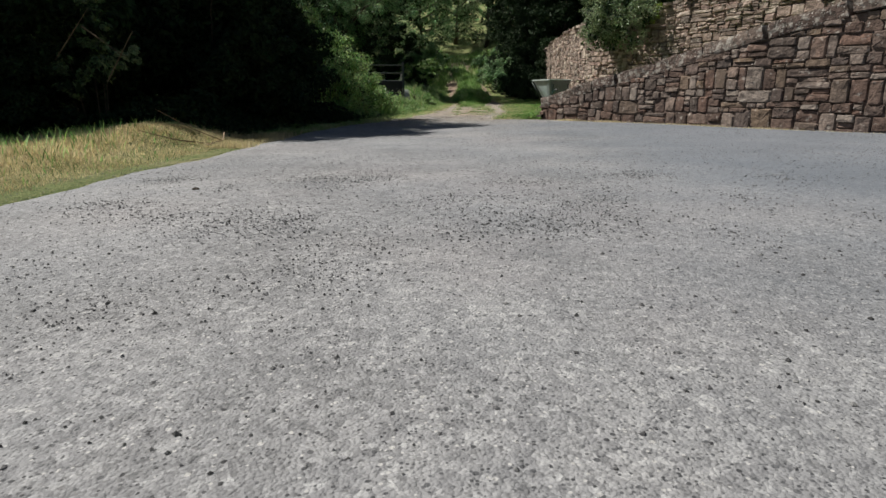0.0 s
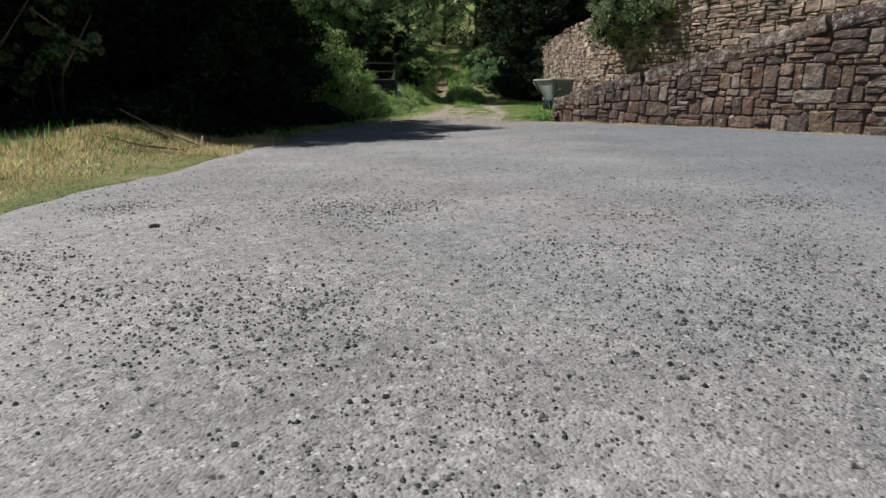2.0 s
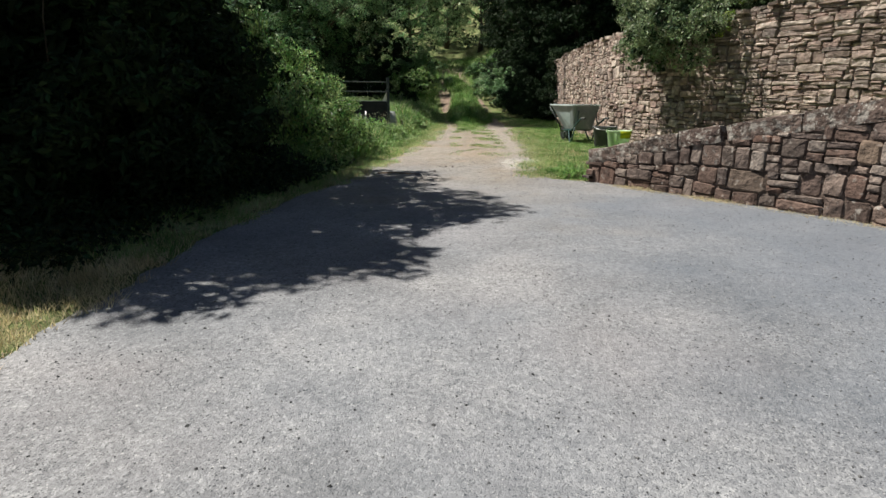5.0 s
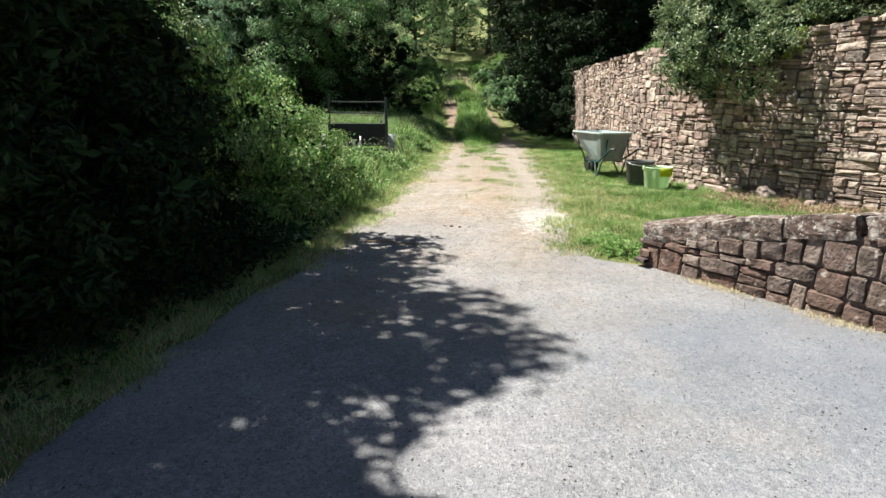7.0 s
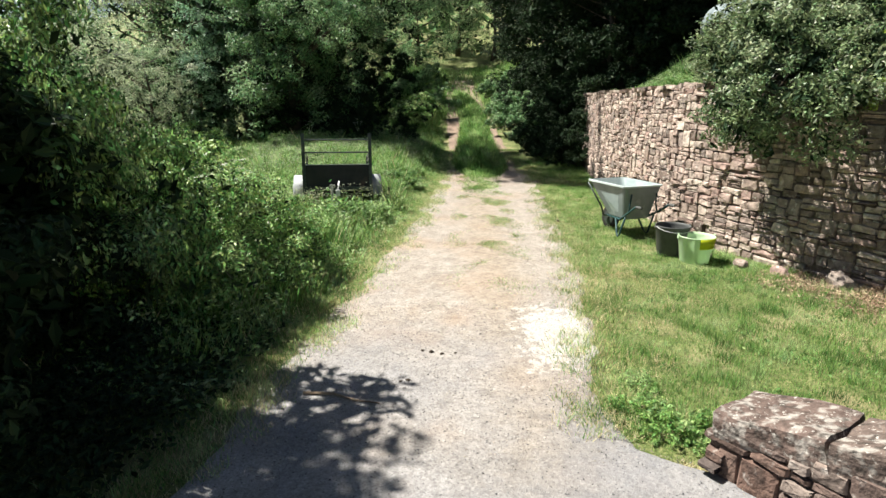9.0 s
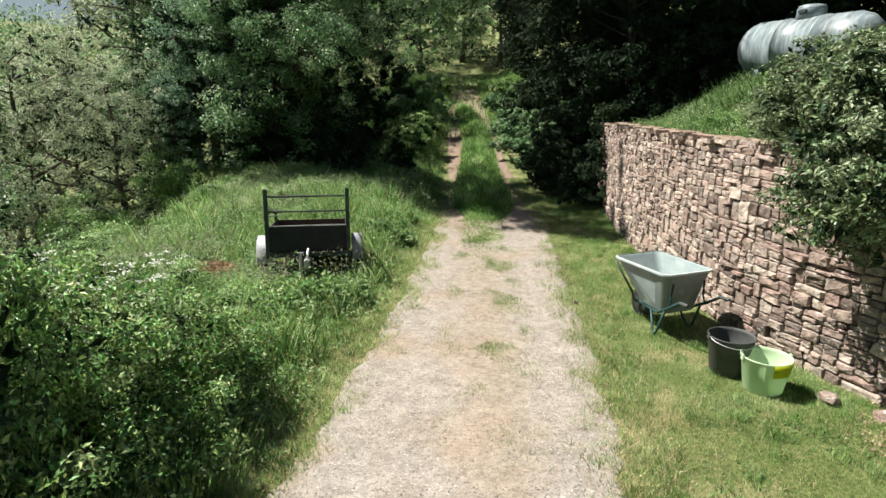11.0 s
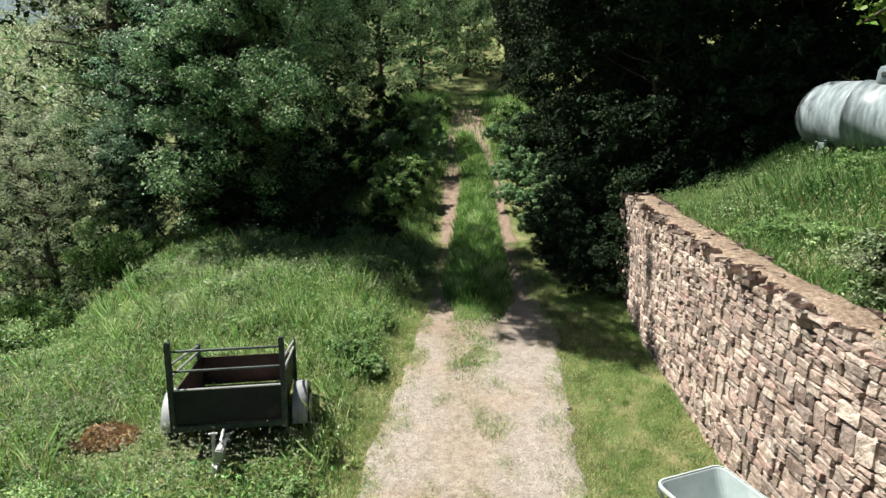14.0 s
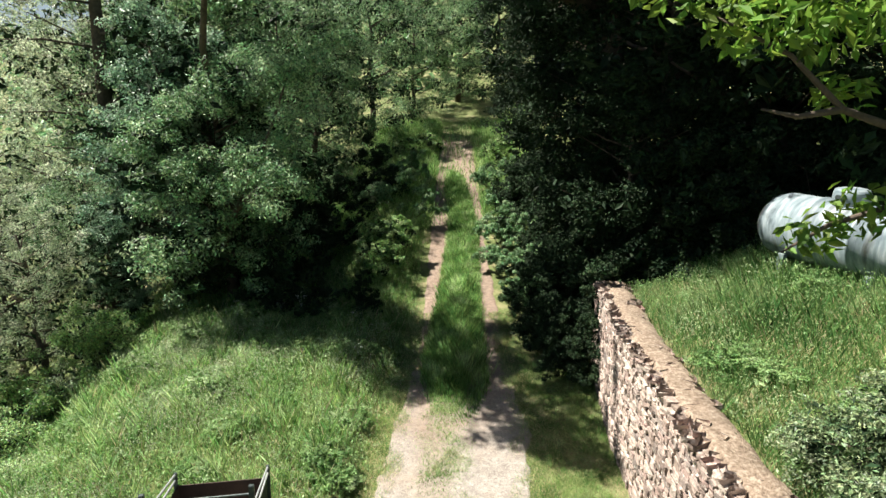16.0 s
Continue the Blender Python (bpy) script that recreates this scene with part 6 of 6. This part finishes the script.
hc = [(-2.9, 0, 3.6), (-3.4, -0.1, 3.5), (-3.9, 0, 3.75), (-3.2, 0.3, 3.9), (-2.4, 0.2, 3.7), (-2.1, -0.2, 3.4), (-1.6, 0, 3.3), (-4.3, 0.0, 3.95), (-2.0, 0, 2.95), (-2.4, -0.1, 2.25), (-2.8, -0.15, 2.1), (-1.7, 0, 2.3), (-1.2, 0, 2.2), (-2.6, 0.1, 3.05), (-1, 0, 3.6), (-0.4, 0.2, 4.2)]
hv, hf = leaf_cloud(hc, [0.4, 0.28, 0.3, 0.4, 0.4, 0.36, 0.5, 0.3, 0.25, 0.26, 0.22, 0.4, 0.5, 0.2, 0.6, 0.7], 3600, 0.07, 401, fill=0.5)
part("crown", mesh_np("crown", hv, hf, M_HAZEL), M_HAZEL, t)

# straw heap and small tufts of broad weeds on the mound
r_ = np.random.default_rng(404)
n_ = 900
a_ = r_.uniform(0, 6.28, n_)
q_ = 0.34 * np.sqrt(r_.random(n_))
hx, hy = -2.94 + q_ * np.cos(a_), 16.5 + 0.6 * q_ * np.sin(a_)
hz = land(hx, hy) + 0.1 * (1 - (q_ / 0.34) ** 2) + 0.01
d_ = r_.uniform(0, 6.28, n_)
lx, ly = 0.07 * np.cos(d_), 0.07 * np.sin(d_)
sv = np.stack([np.stack([hx - lx, hy - ly, hz], -1), np.stack([hx - lx + 0.02 * ly, hy - ly - 0.06 * lx, hz + 0.004], -1), np.stack([hx + lx, hy + ly, hz + r_.uniform(-0.02, 0.04, n_)], -1), np.stack([hx + lx - 0.06 * ly, hy + ly + 0.06 * lx, hz], -1)], 1).reshape(-1, 3)
M_HAY = material("old_hay", [(0.4, 0.27, 0.16), (0.66, 0.5, 0.33)], 8, rough=0.8, bump=0, island=0.4, space="World")
tagged(new("straw_heap", mesh_np("straw_heap", sv, np.arange(n_)[:, None] * 4 + np.array([[0, 1, 2, 3]]), M_HAY)), "small heap of old brown straw on the grass", "straw", kind="stuff")

# ---- stones of the walls ----


def cap_stones():
    """Flat capping stones that follow the slope of the low wall."""
    r = np.random.default_rng(12)
    s = 0.0
    while s < 5.9:
        ln = r.uniform(0.42, 0.85)
        x, y, dx, dy = poly_at(LOW_WALL, s + ln / 2)
        z0, z1 = float(low_top(s)), float(low_top(s + ln))
        th = r.uniform(0.13, 0.16)
        bm = bmesh.new()
        bmesh.ops.create_cube(bm, size=1.0)
        bmesh.ops.subdivide_edges(bm, edges=bm.edges[:], cuts=4, use_grid_fill=True)
        size = Vector((ln * 0.985, 0.42, th))
        for v in bm.verts:
            p = Vector(q * w for q, w in zip(v.co, size))
            inner = Vector(max(-w / 2 + 0.016, min(w / 2 - 0.016, q)) for q, w in zip(p, size))
            out = p - inner
            if out.length > 1e-6:
                p = inner + out.normalized() * 0.016
            k = Vector((5 * p.x + 7 * s, 5 * p.y, 5 * p.z))
            v.co = p + 0.022 * noise.noise_vector(k) + 0.011 * noise.noise_vector(3.3 * k)
        me = bpy.data.meshes.new("cap_stone")
        bmesh.ops.recalc_face_normals(bm, faces=bm.faces)
        bm.to_mesh(me)
        bm.free()
        for p in me.polygons:
            p.use_smooth = False
        me.materials.append(M_CAP)
        ob = new("cap_stone", me)
        ob.parent = low_wall
        ang = math.degrees(math.atan2(dy, dx))
        slope = math.degrees(math.atan2(z1 - z0, ln))
        ob.matrix_world = pose(x + 0.205 * -dy, y + 0.205 * dx, float(foot_of(x, y)) + (z0 + z1) / 2 - th / 2, 0, 0, ang) @ pose(0, 0, 0, r.normal(0, 1.5), -slope + r.normal(0, 1), r.normal(0, 2))
        s += ln


cap_stones()
low_face = lambda s: low_top(s) - 0.07
stone_wall(low_wall, LOW_WALL, foot_of, low_face, (0.11, 0.19), (0.1, 0.3), 0.1, (M_STONE_LOW, M_STONE_LOW), (0, 9), 3, (0.46, 0.42, 0.12), 2.0, 0.012, 0.006)
stone_wall(low_wall, LOW_STONES, foot_of, lambda s: 0.2, (0.11, 0.16), (0.18, 0.34), 0.1, (M_STONE_LOW, M_STONE_LOW), (0, 9), 5, (0.8, 0.2, 0.0), 1.5)
stone_wall(high_wall, UP_WALL, foot_of, up_top, (0.1, 0.19), (0.1, 0.29), 0.14, (M_STONE, M_STONE_REST), (6.0, 7.6), 4, (0.16, 0.47, 0.37), 3.2, 0.008, 0.008, 8.8)


def top_stones():
    """Loose flat stones along the top of the high wall."""
    r = np.random.default_rng(77)
    vs, fs, nv = [], [], 0
    for s in np.arange(0.1, 14.3, 0.11):
        x, y, dx, dy = poly_at(UP_WALL, s)
        for o in (r.uniform(0.0, 0.12), r.uniform(0.15, 0.5)):
            if r.random() < (0.15 if o < 0.13 else 0.35):
                continue
            px, py = x - dy * o, y + dx * o
            me = stone_mesh("loose", int(r.integers(1e6)), M_STONE_REST)
            co = np.empty(len(me.vertices) * 3, np.float32)
            me.vertices.foreach_get("co", co)
            tri = np.array([tuple(p.vertices) for p in me.polygons])
            bpy.data.meshes.remove(me)
            m = pose(px, py, foot_of(px, py) * 0 + float(up_top(s)) + r.uniform(0.0, 0.03), r.normal(90, 5), r.normal(0, 5), r.uniform(0, 360)) @ Matrix.Diagonal((r.uniform(0.08, 0.24), r.uniform(0.04, 0.07), r.uniform(0.07, 0.16), 1))
            mm = np.array(m)
            vs.append(co.reshape(-1, 3) @ mm[:3, :3].T + mm[:3, 3])
            fs.append(tri + nv)
            nv += len(vs[-1])
    tagged(part("top_stones", mesh_np("top_stones", np.concatenate(vs), np.concatenate(fs), M_STONE_REST), M_STONE_REST, high_wall), kind="stuff")


top_stones()
